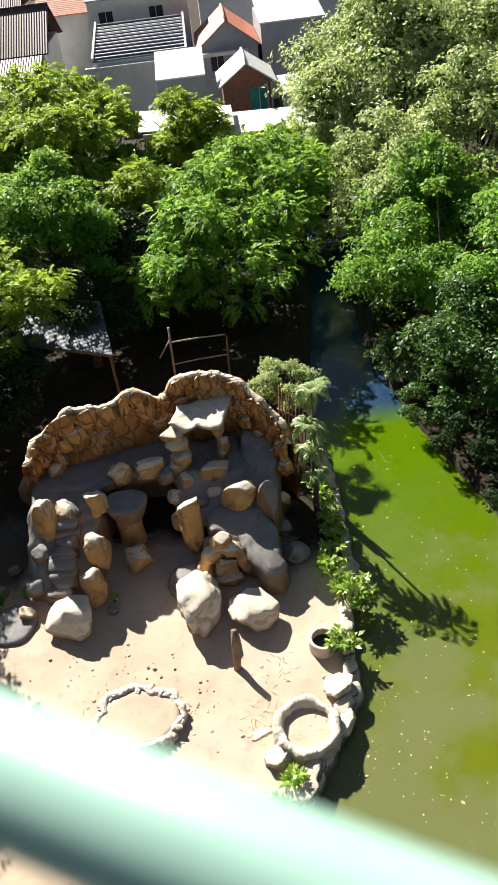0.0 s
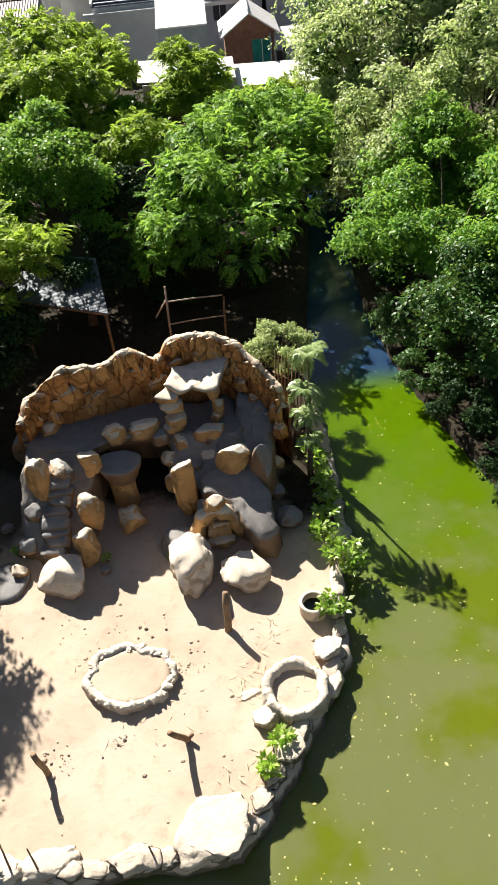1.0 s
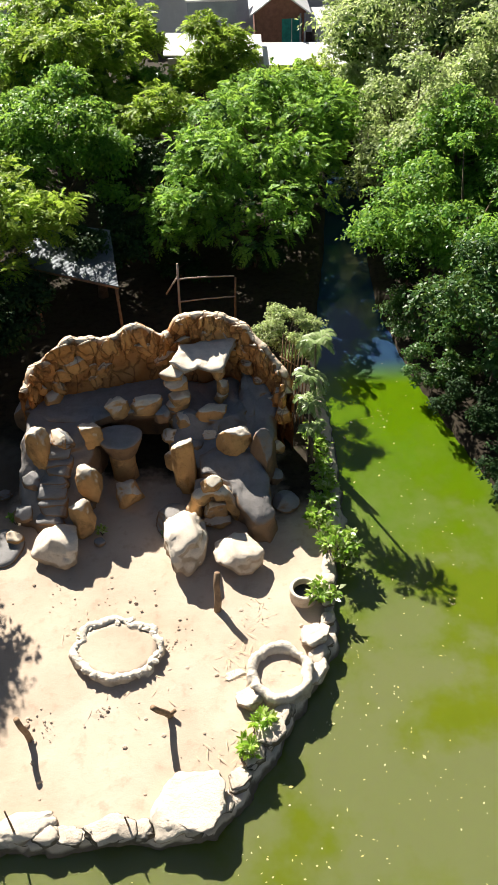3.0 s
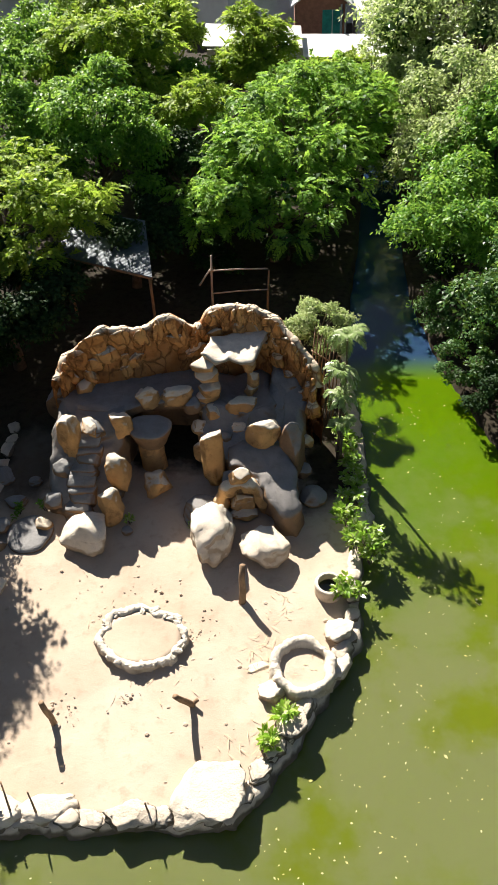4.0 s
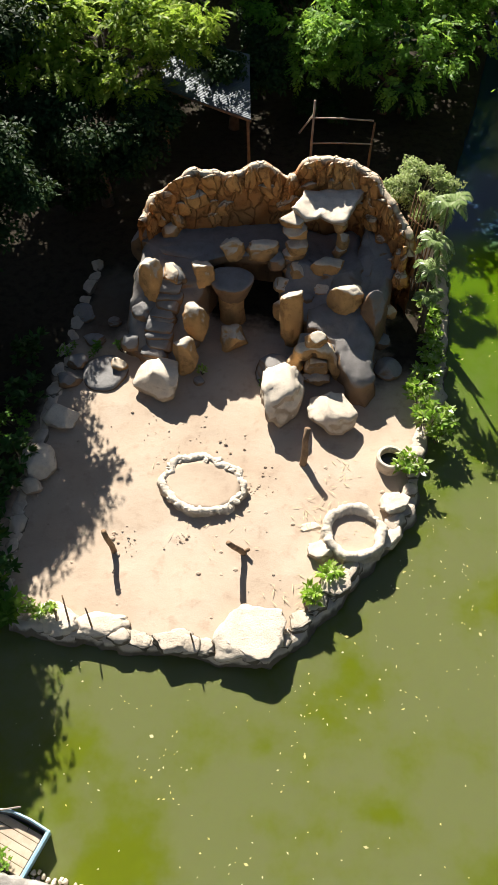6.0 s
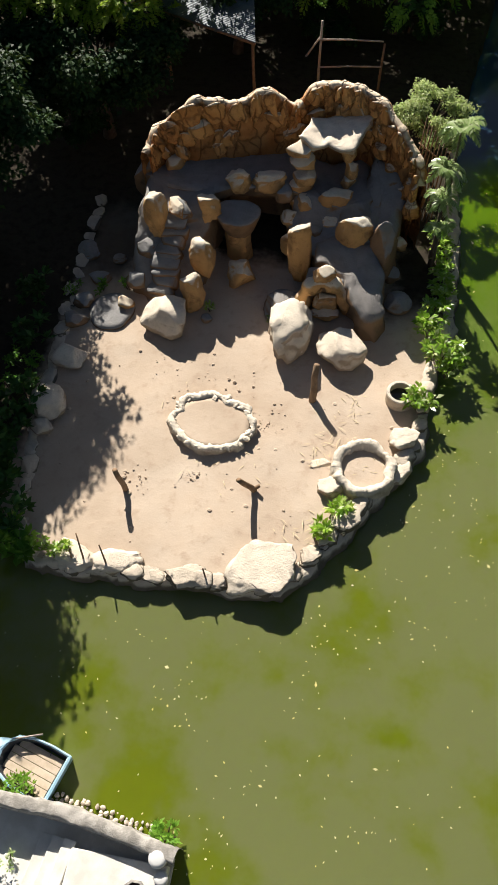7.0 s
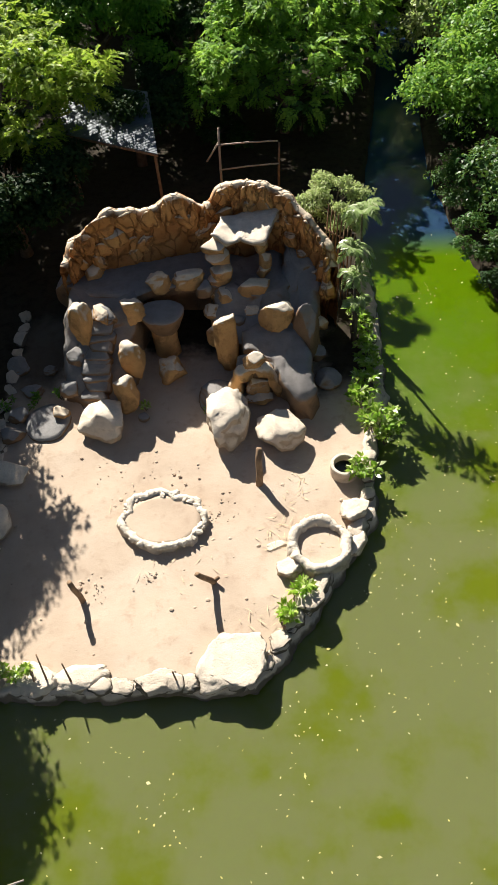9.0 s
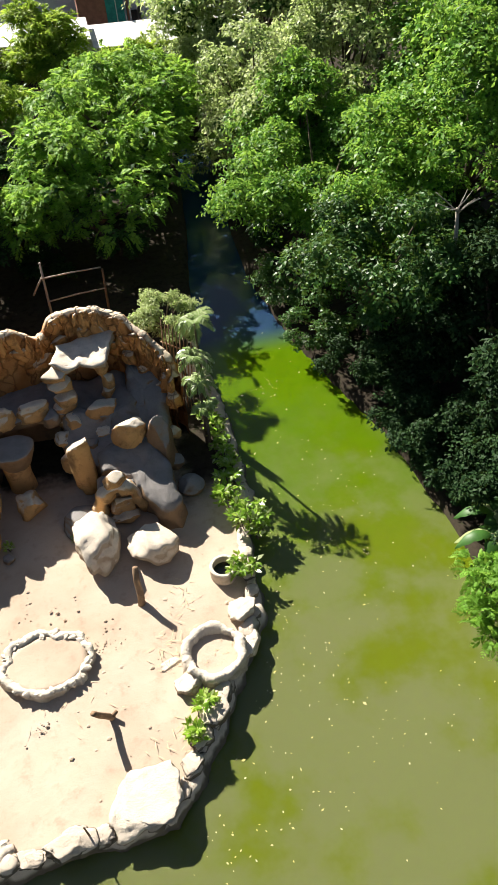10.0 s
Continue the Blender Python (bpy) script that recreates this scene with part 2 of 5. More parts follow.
M_MINT = plain("mint_green_rail_paint", (0.30, 0.52, 0.43), (0.35, 0.56, 0.48), 3, 0.4, 0.0)
M_WATERDARK = plain("dark_still_water", (0.02, 0.025, 0.02), (0.03, 0.035, 0.02), 2, 0.1, 0.0)
M_FLOAT = leaf_material("fallen_yellow_leaves", [(0.75, 0.66, 0.22), (0.70, 0.68, 0.42), (0.62, 0.55, 0.12)], 0.1, 0.6)
LEAF = {
    "bright": leaf_material("bright_green_leaves", [(0.13, 0.30, 0.035), (0.22, 0.46, 0.06), (0.36, 0.62, 0.10)], 0.54, 0.5, 0.5, 0.16),
    "mid": leaf_material("mid_green_leaves", [(0.07, 0.22, 0.025), (0.14, 0.36, 0.04), (0.28, 0.52, 0.08)], 0.5, 0.45, 0.45, 0.24),
    "silver": leaf_material("grey_green_leaves", [(0.30, 0.41, 0.14), (0.50, 0.59, 0.26), (0.74, 0.79, 0.46)], 0.54, 0.45, 0.3, 0.28),
    "olive": leaf_material("yellow_green_leaves", [(0.18, 0.32, 0.02), (0.31, 0.46, 0.04), (0.52, 0.60, 0.10)], 0.54, 0.5, 0.45, 0.16),
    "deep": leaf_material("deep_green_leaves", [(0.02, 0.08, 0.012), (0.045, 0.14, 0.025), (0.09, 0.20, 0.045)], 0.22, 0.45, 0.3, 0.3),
    # near-black: the shade of the banks is put into the leaf colour
    "dark": leaf_material("shade_dark_leaves", [(0.012, 0.04, 0.012), (0.022, 0.06, 0.016), (0.04, 0.085, 0.025)], 0.08, 0.6, 0.15, 0.12),
    "broad": leaf_material("broad_glossy_leaves", [(0.16, 0.34, 0.025), (0.30, 0.52, 0.05), (0.50, 0.66, 0.12), (0.74, 0.78, 0.48)], 0.45, 0.3, 0.4, 0.45),
    "palm": leaf_material("pale_palm_fronds", [(0.22, 0.36, 0.10), (0.40, 0.52, 0.22), (0.66, 0.72, 0.46)], 0.4, 0.3, 0.3, 0.4),
}

# ================= mesh helpers =================
def mesh_of(name, verts, faces, smooth=False):
    me = bpy.data.meshes.new(name)
    me.from_pydata([tuple(v) for v in verts], [], faces)
    if smooth:
        me.polygons.foreach_set("use_smooth", [True] * len(me.polygons))
    me.update()
    return me


def quads_mesh(name, verts):
    """Many separate four-cornered faces: verts is (n, 4, 3)."""
    n = len(verts)
    me = bpy.data.meshes.new(name)
    me.vertices.add(4 * n)
    me.vertices.foreach_set("co", np.asarray(verts, np.float32).ravel())
    me.loops.add(4 * n)
    me.loops.foreach_set("vertex_index", np.arange(4 * n, dtype=np.int32))
    me.polygons.add(n)
    me.polygons.foreach_set("loop_start", np.arange(0, 4 * n, 4, dtype=np.int32))
    me.update(calc_edges=True)
    me.validate()
    return me


def part(name, me, material=None, parent=None, label="", m=None):
    ob = new(name, me)
    if material and not me.materials:
        me.materials.append(material)
    if parent:
        ob.parent = parent
    if m is not None:
        ob.matrix_basis = m
    if label:
        ob["label"] = label
    return ob


def holder(name, m, label, category, group=""):
    ob = new(name)
    ob.empty_display_size = 0.2
    ob.matrix_basis = m
    return tagged(ob, label, category, group)


def box_mesh(name, x0, x1, y0, y1, z0, z1, bevel=0.0):
    bm = bmesh.new()
    bmesh.ops.create_cube(bm, size=1)
    for v in bm.verts:
        v.co = ((x0 + x1) / 2 + v.co.x * (x1 - x0), (y0 + y1) / 2 + v.co.y * (y1 - y0), (z0 + z1) / 2 + v.co.z * (z1 - z0))
    if bevel:
        bmesh.ops.bevel(bm, geom=bm.edges[:], offset=bevel, segments=2, affect="EDGES", profile=0.6)
    me = bpy.data.meshes.new(name)
    bm.to_mesh(me)
    bm.free()
    return me


def tube_mesh(name, path, radii, sides=8, jitter=0.0, seed=0, caps=True):
    """A tapered tube along points."""
    rng = random.Random(seed)
    pts = [Vector(p) for p in path]
    verts, faces = [], []
    for k, p in enumerate(pts):
        ahead = (pts[min(k + 1, len(pts) - 1)] - pts[max(k - 1, 0)]).normalized()
        side = ahead.cross(Vector((0.31, 0.95, 0.05)) if abs(ahead.y) < 0.9 else Vector((1, 0, 0))).normalized()
        other = ahead.cross(side)
        for s in range(sides):
            a = 2 * math.pi * s / sides
            r = radii[k] * (1 + rng.uniform(-jitter, jitter))
            verts.append(p + side * math.cos(a) * r + other * math.sin(a) * r)
    for k in range(len(pts) - 1):
        for s in range(sides):
            a, b = k * sides + s, k * sides + (s + 1) % sides
            faces.append((a, b, b + sides, a + sides))
    if caps:
        faces.append(tuple(range(sides - 1, -1, -1)))
        faces.append(tuple(range((len(pts) - 1) * sides, len(pts) * sides)))
    return mesh_of(name, verts, faces, True)


def join_lists(pieces):
    verts, faces = [], []
    for v, f in pieces:
        off = len(verts)
        verts += v
        faces += [tuple(i + off for i in face) for face in f]
    return verts, faces


def rock_mesh(name, seed, sx, sy, sz, cuts=9, rough=0.10, sub=4, sink=0.75, boxy=1.0, flat=2.0):
    """A boulder: a sphere cut by random planes, then roughened; its base is flattened and lies at z = 0."""
    rng = random.Random(seed)
    planes = []
    for _ in range(cuts):
        d = Vector((rng.gauss(0, 1), rng.gauss(0, 1), rng.gauss(0.15, 0.8))).normalized()
        planes.append((d, rng.uniform(0.55, 0.88)))
    bm = bmesh.new()
    bmesh.ops.create_icosphere(bm, subdivisions=sub, radius=1)
    off = Vector((seed * 3.7, seed * 1.3, seed * 2.1))
    for v in bm.verts:
        p = v.co.copy()
        if boxy < 1:
            p = Vector([math.copysign(abs(c) ** boxy, c) for c in p]) * 0.85
        for d, at in planes:
            over = p.dot(d) - at
            if over > 0:
                p -= d * over * 0.96
        over = p.z + 0.12 * p.y - 0.1 * p.x - flat
        if over > 0:
            p.z -= over * 0.88
        k = noise.noise(p * 1.4 + off) * rough * 1.3 + noise.noise(p * 3.2 + off) * rough * 0.9 + noise.noise(p * 7 + off) * rough * 0.55 + noise.noise(p * 15 + off) * rough * 0.3
        p = Vector((p.x * (1 + k), p.y * (1 + k), p.z * (1 + (0.35 if p.z > 0.3 else 1.0) * k)))
        p.z = max(p.z, -sink)
        v.co = (p.x, p.y, p.z + sink)
    fit = [max(abs(v.co[i]) for v in bm.verts) for i in range(3)]
    for v in bm.verts:
        v.co = (v.co.x * sx / fit[0], v.co.y * sy / fit[1], v.co.z * sz / fit[2])
    for f in bm.faces:
        f.smooth = True
    me = bpy.data.meshes.new(name)
    bm.to_mesh(me)
    bm.free()
    return me


def mass_mesh(name, poly, z0, top, seed, flare=0.25, rough=0.10, lip=0.12, around=96, rings=9, tall=9):
    """A solid, star-shaped mass on the plan poly. top: a height or a function of x, y. flare: how far the foot spreads."""
    if sum(a[0] * b[1] - b[0] * a[1] for a, b in zip(poly, poly[1:] + poly[:1])) < 0:
        poly = poly[::-1]
    cx, cy = sum(p[0] for p in poly) / len(poly), sum(p[1] for p in poly) / len(poly)
    closed = poly + [poly[0]]
    length = [0.0]
    for a, b in zip(closed, closed[1:]):
        length.append(length[-1] + math.hypot(b[0] - a[0], b[1] - a[1]))
    edge = []
    for k in range(around):
        s = length[-1] * k / around
        j = max(i for i in range(len(poly)) if length[i] <= s + 1e-9)
        f = (s - length[j]) / (length[j + 1] - length[j])
        edge.append((closed[j][0] + f * (closed[j + 1][0] - closed[j][0]), closed[j][1] + f * (closed[j + 1][1] - closed[j][1])))
    height = top if callable(top) else (lambda x, y: top)
    off = Vector((seed * 1.9, seed * 2.3, seed * 0.7))
    verts, faces = [Vector((cx, cy, height(cx, cy)))], []
    for r in range(1, rings + 1):
        f = r / rings
        for ex, ey in edge:
            x, y = cx + (ex - cx) * f, cy + (ey - cy) * f
            drop = lip * max(0.0, (f - 0.75) / 0.25) ** 2
            verts.append(Vector((x, y, height(x, y) - drop)))
    for r in range(1, tall + 1):
        f = r / tall
        for ex, ey in edge:
            out = 1 + flare * (f ** 1.3) * 0.5
            x, y = cx + (ex - cx) * out, cy + (ey - cy) * out
            zt = height(ex, ey) - lip
            verts.append(Vector((x, y, zt + (z0 - zt) * f)))
    for k, v in enumerate(verts):
        w = Vector((noise.noise(v * 0.9 + off), noise.noise(v * 0.9 + off * 2), noise.noise(v * 0.9 - off) * 0.6)) * rough * 1.4
        w += Vector((noise.noise(v * 3.1 + off), noise.noise(v * 3.1 + off * 2), noise.noise(v * 3.1 - off) * 0.5)) * rough * 0.7
        verts[k] = v + w
    for k in range(around):
        faces.append((0, 1 + k, 1 + (k + 1) % around))
    for r in range(rings + tall - 1):
        for k in range(around):
            a, b = 1 + r * around + k, 1 + r * around + (k + 1) % around
            faces.append((a, a + around, b + around, b))
    return mesh_of(name, verts, faces, True)


def leaf_quads(base, way, up, length, width, fold=0.25):
    """Leaves as folded diamonds: base points, directions and normals (n, 3); lengths and widths (n,)."""
    side = np.cross(way, up)
    side /= np.linalg.norm(side, axis=1)[:, None] + 1e-9
    lift = np.cross(side, way)
    L, W = length[:, None], width[:, None]
    mid = base + way * L * 0.5
    return np.stack([base, mid + side * W * 0.5 + lift * W * fold, base + way * L - lift * L * 0.12, mid - side * W * 0.5 + lift * W * fold], 1)


def unit(v):
    return v / (np.linalg.norm(v, axis=-1, keepdims=True) + 1e-9)


# ================= ground and water =================
WATER_EDGE = [(-16, -8.5), (9.5, -8.5), (9.2, 4), (8.7, 9), (8.8, 13.6), (8.5, 16.2), (8.3, 18.4), (7.4, 21.6), (6.5, 25.4), (5.9, 30.5),
              (6.2, 36), (7.2, 46), (5.4, 46), (4.3, 36), (3.4, 30), (2.9, 26), (3.1, 21), (3.1, 17), (2.45, 14.4), (2.3, 12.2), (0.8, 9.6), (-1.1, 7.05),
              (-4, 6.95), (-6.9, 6.85), (-8.3, 7.0), (-9.3, 7.6), (-10.5, 7.2), (-13, 7.0), (-16, 6)]


def shore_distance(x, y):
    """Metres from the shoreline, positive on land, for arrays."""
    near, inside = np.full(x.shape, 1e9), np.zeros(x.shape, bool)
    for (ax, ay), (bx, by) in zip(WATER_EDGE, WATER_EDGE[1:] + WATER_EDGE[:1]):
        dx, dy = bx - ax, by - ay
        f = np.clip(((x - ax) * dx + (y - ay) * dy) / (dx * dx + dy * dy), 0, 1)
        near = np.minimum(near, np.hypot(x - ax - f * dx, y - ay - f * dy))
        cross = (ay > y) != (by > y)
        with np.errstate(divide="ignore", invalid="ignore"):
            inside ^= cross & (x < (bx - ax) * (y - ay) / (by - ay + 1e-12) + ax)
    return np.where(inside, -near, near)


def build_ground():
    xs = np.concatenate([[-3000, -1200, -500, -200, -90, -50, -32, -24], np.arange(-18, 14.01, 0.25), [17, 22, 30, 45, 80, 200, 500, 1200, 3000]])
    ys = np.concatenate([[-3000, -1000, -300, -80, -30, -14], np.arange(-9, 34.01, 0.25), np.arange(35, 70, 1.5), [75, 90, 120, 200, 500, 1200, 3000]])
    gx, gy = np.meshgrid(xs, ys)
    d = shore_distance(gx, gy)
    s = np.clip((d + 0.25) / 0.5, 0, 1)
    z = -1.8 + 1.8 * s * s * (3 - 2 * s)
    for i in range(gx.shape[0]):
        for j in range(gx.shape[1]):
            if -18 < gx[i, j] < 14 and -9 < gy[i, j] < 45 and d[i, j] > 0.3:
                v = Vector((gx[i, j], gy[i, j], 0))
                z[i, j] += 0.05 * noise.noise(v * 0.55) + 0.022 * noise.noise(v * 1.9)
    ny, nx = gx.shape
    verts = np.stack([gx.ravel(), gy.ravel(), z.ravel()], 1)
    faces = [(r * nx + c, r * nx + c + 1, (r + 1) * nx + c + 1, (r + 1) * nx + c) for r in range(ny - 1) for c in range(nx - 1)]
    me = mesh_of("ground", verts.tolist(), faces, True)
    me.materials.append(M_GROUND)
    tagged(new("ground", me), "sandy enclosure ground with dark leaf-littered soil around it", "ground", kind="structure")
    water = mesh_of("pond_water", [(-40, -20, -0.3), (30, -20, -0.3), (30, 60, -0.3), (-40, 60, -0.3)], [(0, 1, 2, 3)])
    tagged(part("pond_water", water, M_WATER), "murky olive green pond water with algae, sky reflection painted up the channel", "water", kind="structure")


build_ground()


def edge_points(line, step):
    """Points and directions at even steps along a line of points."""
    out = []
    for a, b in zip(line, line[1:]):
        a, b = Vector(a), Vector(b)
        n = max(1, round((b - a).length / step))
        out += [(a.lerp(b, k / n), (b - a).normalized()) for k in range(n)]
    return out + [(Vector(line[-1]), (Vector(line[-1]) - Vector(line[-2])).normalized())]


def build_edge_wall():
    """The cemented stone retaining wall of the enclosure."""
    line = [(-10.3, 17.5), (-9.95, 14.8), (-9.65, 11.3), (-9.15, 8.6), (-8.3, 7.05), (-6.9, 6.9), (-4, 7.0), (-1.15, 7.1), (0.75, 9.65), (2.25, 12.2), (2.4, 14.4), (3.05, 17), (3.05, 21), (2.85, 26)]
    section = [(0.06, -1.4), (-0.02, -0.7), (-0.03, -0.3), (0.02, -0.06), (0.12, 0.03), (0.28, 0.05), (0.42, 0.02), (0.5, -0.15)]
    pts = edge_points(line, 0.14)
    verts, faces = [], []
    for p, d in pts:
        side = Vector((-d.y, d.x))
        for o, z in section:
            q = Vector((p.x + side.x * o, p.y + side.y * o, z))
            w = Vector((noise.noise(q * 2.2), noise.noise(q * 2.2 + Vector((9, 0, 0))), noise.noise(q * 2.2 + Vector((0, 9, 0))))) * 0.16
            w += Vector((noise.noise(q * 6), noise.noise(q * 6 + Vector((9, 0, 0))), noise.noise(q * 6 + Vector((0, 9, 0))))) * 0.07
            verts.append(q + w)
    n = len(section)
    for k in range(len(pts) - 1):
        for s in range(n - 1):
            a = k * n + s
            faces.append((a, a + n, a + n + 1, a + 1))
    me = mesh_of("retaining_wall", verts, faces, True)
    tagged(part("retaining_wall", me, M_RIM), "rough cemented stone retaining wall round the sandy enclosure", "wall", kind="structure")


build_edge_wall()

# ================= rocks of the enclosure =================
def boulder(x, y, z, sx, sy, sz, seed, material, label, turn=0, cuts=15, rough=0.085, name="boulder", group="", lean=0, sub=4, boxy=1.0, flat=2.0):
    me = rock_mesh(name, seed, sx, sy, sz, cuts, rough, sub, 0.75, boxy, flat)
    ob = part(name, me, material, m=pose(x, y, z - 0.05, lean, 0, turn))
    return tagged(ob, label, "rock", group)


PALE = "pale dusty sunlit boulder on the sand before the grotto"
OCHRE = "ochre painted cement rock on the grotto mound"
boulder(-6.25, 15.9, 0, 0.92, 0.85, 1.0, 11, M_BOULDER, "large rounded pale boulder beside the rock stairs", 20, 5, 0.10)
boulder(-2.2, 15.8, 0, 0.74, 1.2, 1.35, 72, M_BOULDER, "tall pale boulder with a cracked lower end on the sand", -8, 6, 0.17, boxy=0.8)
boulder(-2.55, 16.9, 0, 0.75, 0.7, 0.7, 13, M_MOUND, "grey rounded rock behind the tall pale boulder", 30, 6, 0.08)
boulder(-0.52, 15.38, 0, 0.82, 0.72, 0.9, 14, M_BOULDER, "broad pale boulder half in shade beside a wooden post", 10, 6, 0.12)
boulder(-4.2, 18.15, 0, 0.48, 0.45, 1.0, 15, M_OCHRE, "upright ochre rock before the dark cave", 0, 16, 0.15, boxy=0.66, flat=0.8)
boulder(-5.6, 16.85, 0, 0.46, 0.44, 1.4, 16, M_OCHRE, "ochre rock at the foot of the rock stairs", 35, 16, 0.15, boxy=0.66, flat=0.8)
boulder(-5.42, 17.95, 0.35, 0.46, 0.45, 1.65, 17, M_OCHRE, "tall ochre rock with a sunlit top beside the stairs", -10, 16, 0.15, boxy=0.66, flat=0.8)
boulder(-5.42, 19.3, 1.8, 0.42, 0.4, 0.85, 18, M_OCHRE, OCHRE, 15, 16, 0.15, boxy=0.66, flat=0.8)
boulder(-7.05, 18.75, 1.2, 0.42, 0.5, 1.85, 19, M_OCHRE, "knobbly two-lobed ochre rock beside the stairs", 0, 15, 0.2, boxy=0.72, flat=0.58)
boulder(-6.45, 19.25, 1.9, 0.3, 0.5, 0.45, 20, M_OCHRE, "pale rock slab at the head of the stairs", 15, 16, 0.15, boxy=0.66, flat=0.8)
boulder(-8.0, 21.2, 1.0, 0.5, 0.45, 1.4, 21, M_MOUND, "grey rock at the end of the carved wall", 0, 9)
boulder(-7.35, 18.3, 0.6, 0.4, 0.4, 0.8, 22, M_MOUND, "grey rock against the stairs", 0, 8)
boulder(-4.62, 20.5, 2.0, 0.45, 0.38, 0.72, 23, M_OCHRE, "ochre rock on the cave roof edge", 0, 16, 0.15, boxy=0.66, flat=0.8)
boulder(-3.62, 20.6, 2.0, 0.62, 0.32, 0.62, 24, M_OCHRE, "long ochre rock on the cave roof edge", 4, 16, 0.15, boxy=0.66, flat=0.8)
boulder(-2.28, 18.4, 0, 0.42, 0.4, 2.6, 25, M_OCHRE, "tall ochre rock pillar with a sunlit top", 5, 7, 0.12, boxy=0.45, flat=0.55)
boulder(-0.55, 18.9, 1.3, 0.65, 0.38, 1.2, 26, M_OCHRE, "saddle-shaped ochre rock on the ledge", -5, 15, 0.16, boxy=0.72, flat=0.58)
boulder(0.42, 18.65, 0.6, 0.46, 0.5, 2.0, 27, M_MOUND, "grey rock on the mound's flank", 0, 8)
boulder(0.85, 21.0, 1.1, 0.38, 0.4, 1.15, 28, M_OCHRE, OCHRE, 0, 16, 0.15, boxy=0.66, flat=0.8)
boulder(1.1, 17.7, 0, 0.48, 0.45, 0.55, 29, M_MOUND, "round grey rock in the shade", 0, 5, 0.05)
boulder(-1.25, 17.0, 0, 0.5, 0.3, 0.35, 30, M_OCHRE, "flat ochre rock in the small hollow", 0, 16, 0.15, boxy=0.66, flat=0.8)
boulder(-5.05, 16.3, 0, 0.2, 0.2, 0.25, 31, M_MOUND, "small brown rock beside the stairs", 0, 7, sub=3)
for k, (x, y, z, w, h) in enumerate([(0.75, 18.6, 0.3, 0.28, 0.5), (0.95, 19.8, 0.6, 0.25, 0.5), (-1.9, 19.4, 1.25, 0.26, 0.35), (-2.75, 19.3, 0.5, 0.3, 0.9), (0.35, 17.9, 0.5, 0.25, 0.35), (-0.95, 18.05, 1.0, 0.28, 0.35),
                                      (-3.0, 20.3, 1.9, 0.3, 0.45), (-7.0, 21.3, 2.0, 0.35, 0.5), (-7.6, 17.3, 0.2, 0.35, 0.6), (-7.85, 16.5, 0.0, 0.28, 0.45)]):
    boulder(x, y, z, w * 1.15, w, h, 700 + k, M_OCHRE if k % 2 else M_MOUND, "small weathered rock on the grotto mound", 40 * k, 12, 0.12, sub=3, boxy=0.7)
# west side
boulder(-9.1, 14.1, 0, 0.68, 0.5, 0.55, 32, M_BOULDER, "flat-topped pale rock on the western edge", -10, 9)
boulder(-9.2, 12.15, 0, 0.6, 0.65, 0.7, 33, M_BOULDER, "rounded brown rock on the western edge", 20, 6)
boulder(-9.15, 11.3, 0, 0.4, 0.3, 0.45, 34, M_BOULDER, "small tan rock on the western edge", 0, 8)
boulder(-9.35, 15.6, 0, 0.42, 0.38, 0.5, 35, M_MOUND, "grey rock on the western edge", 0, 9)
boulder(-9.35, 16.5, 0, 0.4, 0.35, 0.45, 36, M_MOUND, "grey rock in the western shade", 0, 9)
boulder(-9.05, 17.55, 0, 0.45, 0.35, 0.35, 37, M_MOUND, "low grey rock in the western shade", 0, 9)
boulder(-9.8, 18.8, 0, 0.45, 0.4, 0.5, 38, M_MOUND, "grey rock in the western shade", 0, 9)
boulder(-8.6, 18.6, 0, 0.3, 0.25, 0.3, 39, M_MOUND, "small grey rock in the western shade", 0, 9)

for k, (x, y, sx, sy, sz, turn, label) in enumerate([
        (-1.85, 7.8, 0.98, 0.8, 0.45, 8, "broad flat pale slab on the water's edge"),
        (-5.75, 7.45, 0.75, 0.42, 0.32, 3, "long flat pale rim stone at the water's edge"),
        (-6.95, 7.4, 0.75, 0.45, 0.38, -4, "long flat pale rim stone at the water's edge"),
        (-3.75, 7.25, 0.62, 0.4, 0.36, 2, "rough rim stone at the water's edge"),
        (-3.05, 7.3, 0.4, 0.3, 0.25, 0, "small rough rim stone"),
        (-4.75, 7.2, 0.4, 0.25, 0.2, 0, "low dark rim stone"),
        (-0.6, 8.45, 0.35, 0.3, 0.3, 40, "rough rim stone at the water's edge"),
        (-0.2, 9.0, 0.4, 0.32, 0.35, 50, "rough rim stone at the water's edge"),
        (0.2, 9.55, 0.5, 0.42, 0.5, 50, "dark rugged rim stone below the round basin"),
        (0.55, 10.0, 0.45, 0.3, 0.35, 55, "dark rugged rim stone below the round basin"),
        (-0.3, 10.55, 0.38, 0.36, 0.42, 10, "small rounded pale stone beside the round basin"),
        (1.6, 12.45, 0.5, 0.46, 0.5, 15, "blocky pale stone on the eastern edge"),
        (1.65, 11.35, 0.28, 0.55, 0.3, -30, "pale edge stone outside the round basin"),
        (2.6, 16.7, 0.3, 0.5, 0.35, -10, "pale brown edge stone among the shrubs"),
        (-0.65, 11.35, 0.35, 0.2, 0.15, 20, "low flat stone beside the round basin")]):
    boulder(x, y, -0.05, sx, sy, sz, 50 + k, M_RIM if "dark" in label or "rough" in label else M_BOULDER, label, turn, 12, 0.15, "rim_stone", "stones on the enclosure rim", boxy=0.7, flat=0.4)

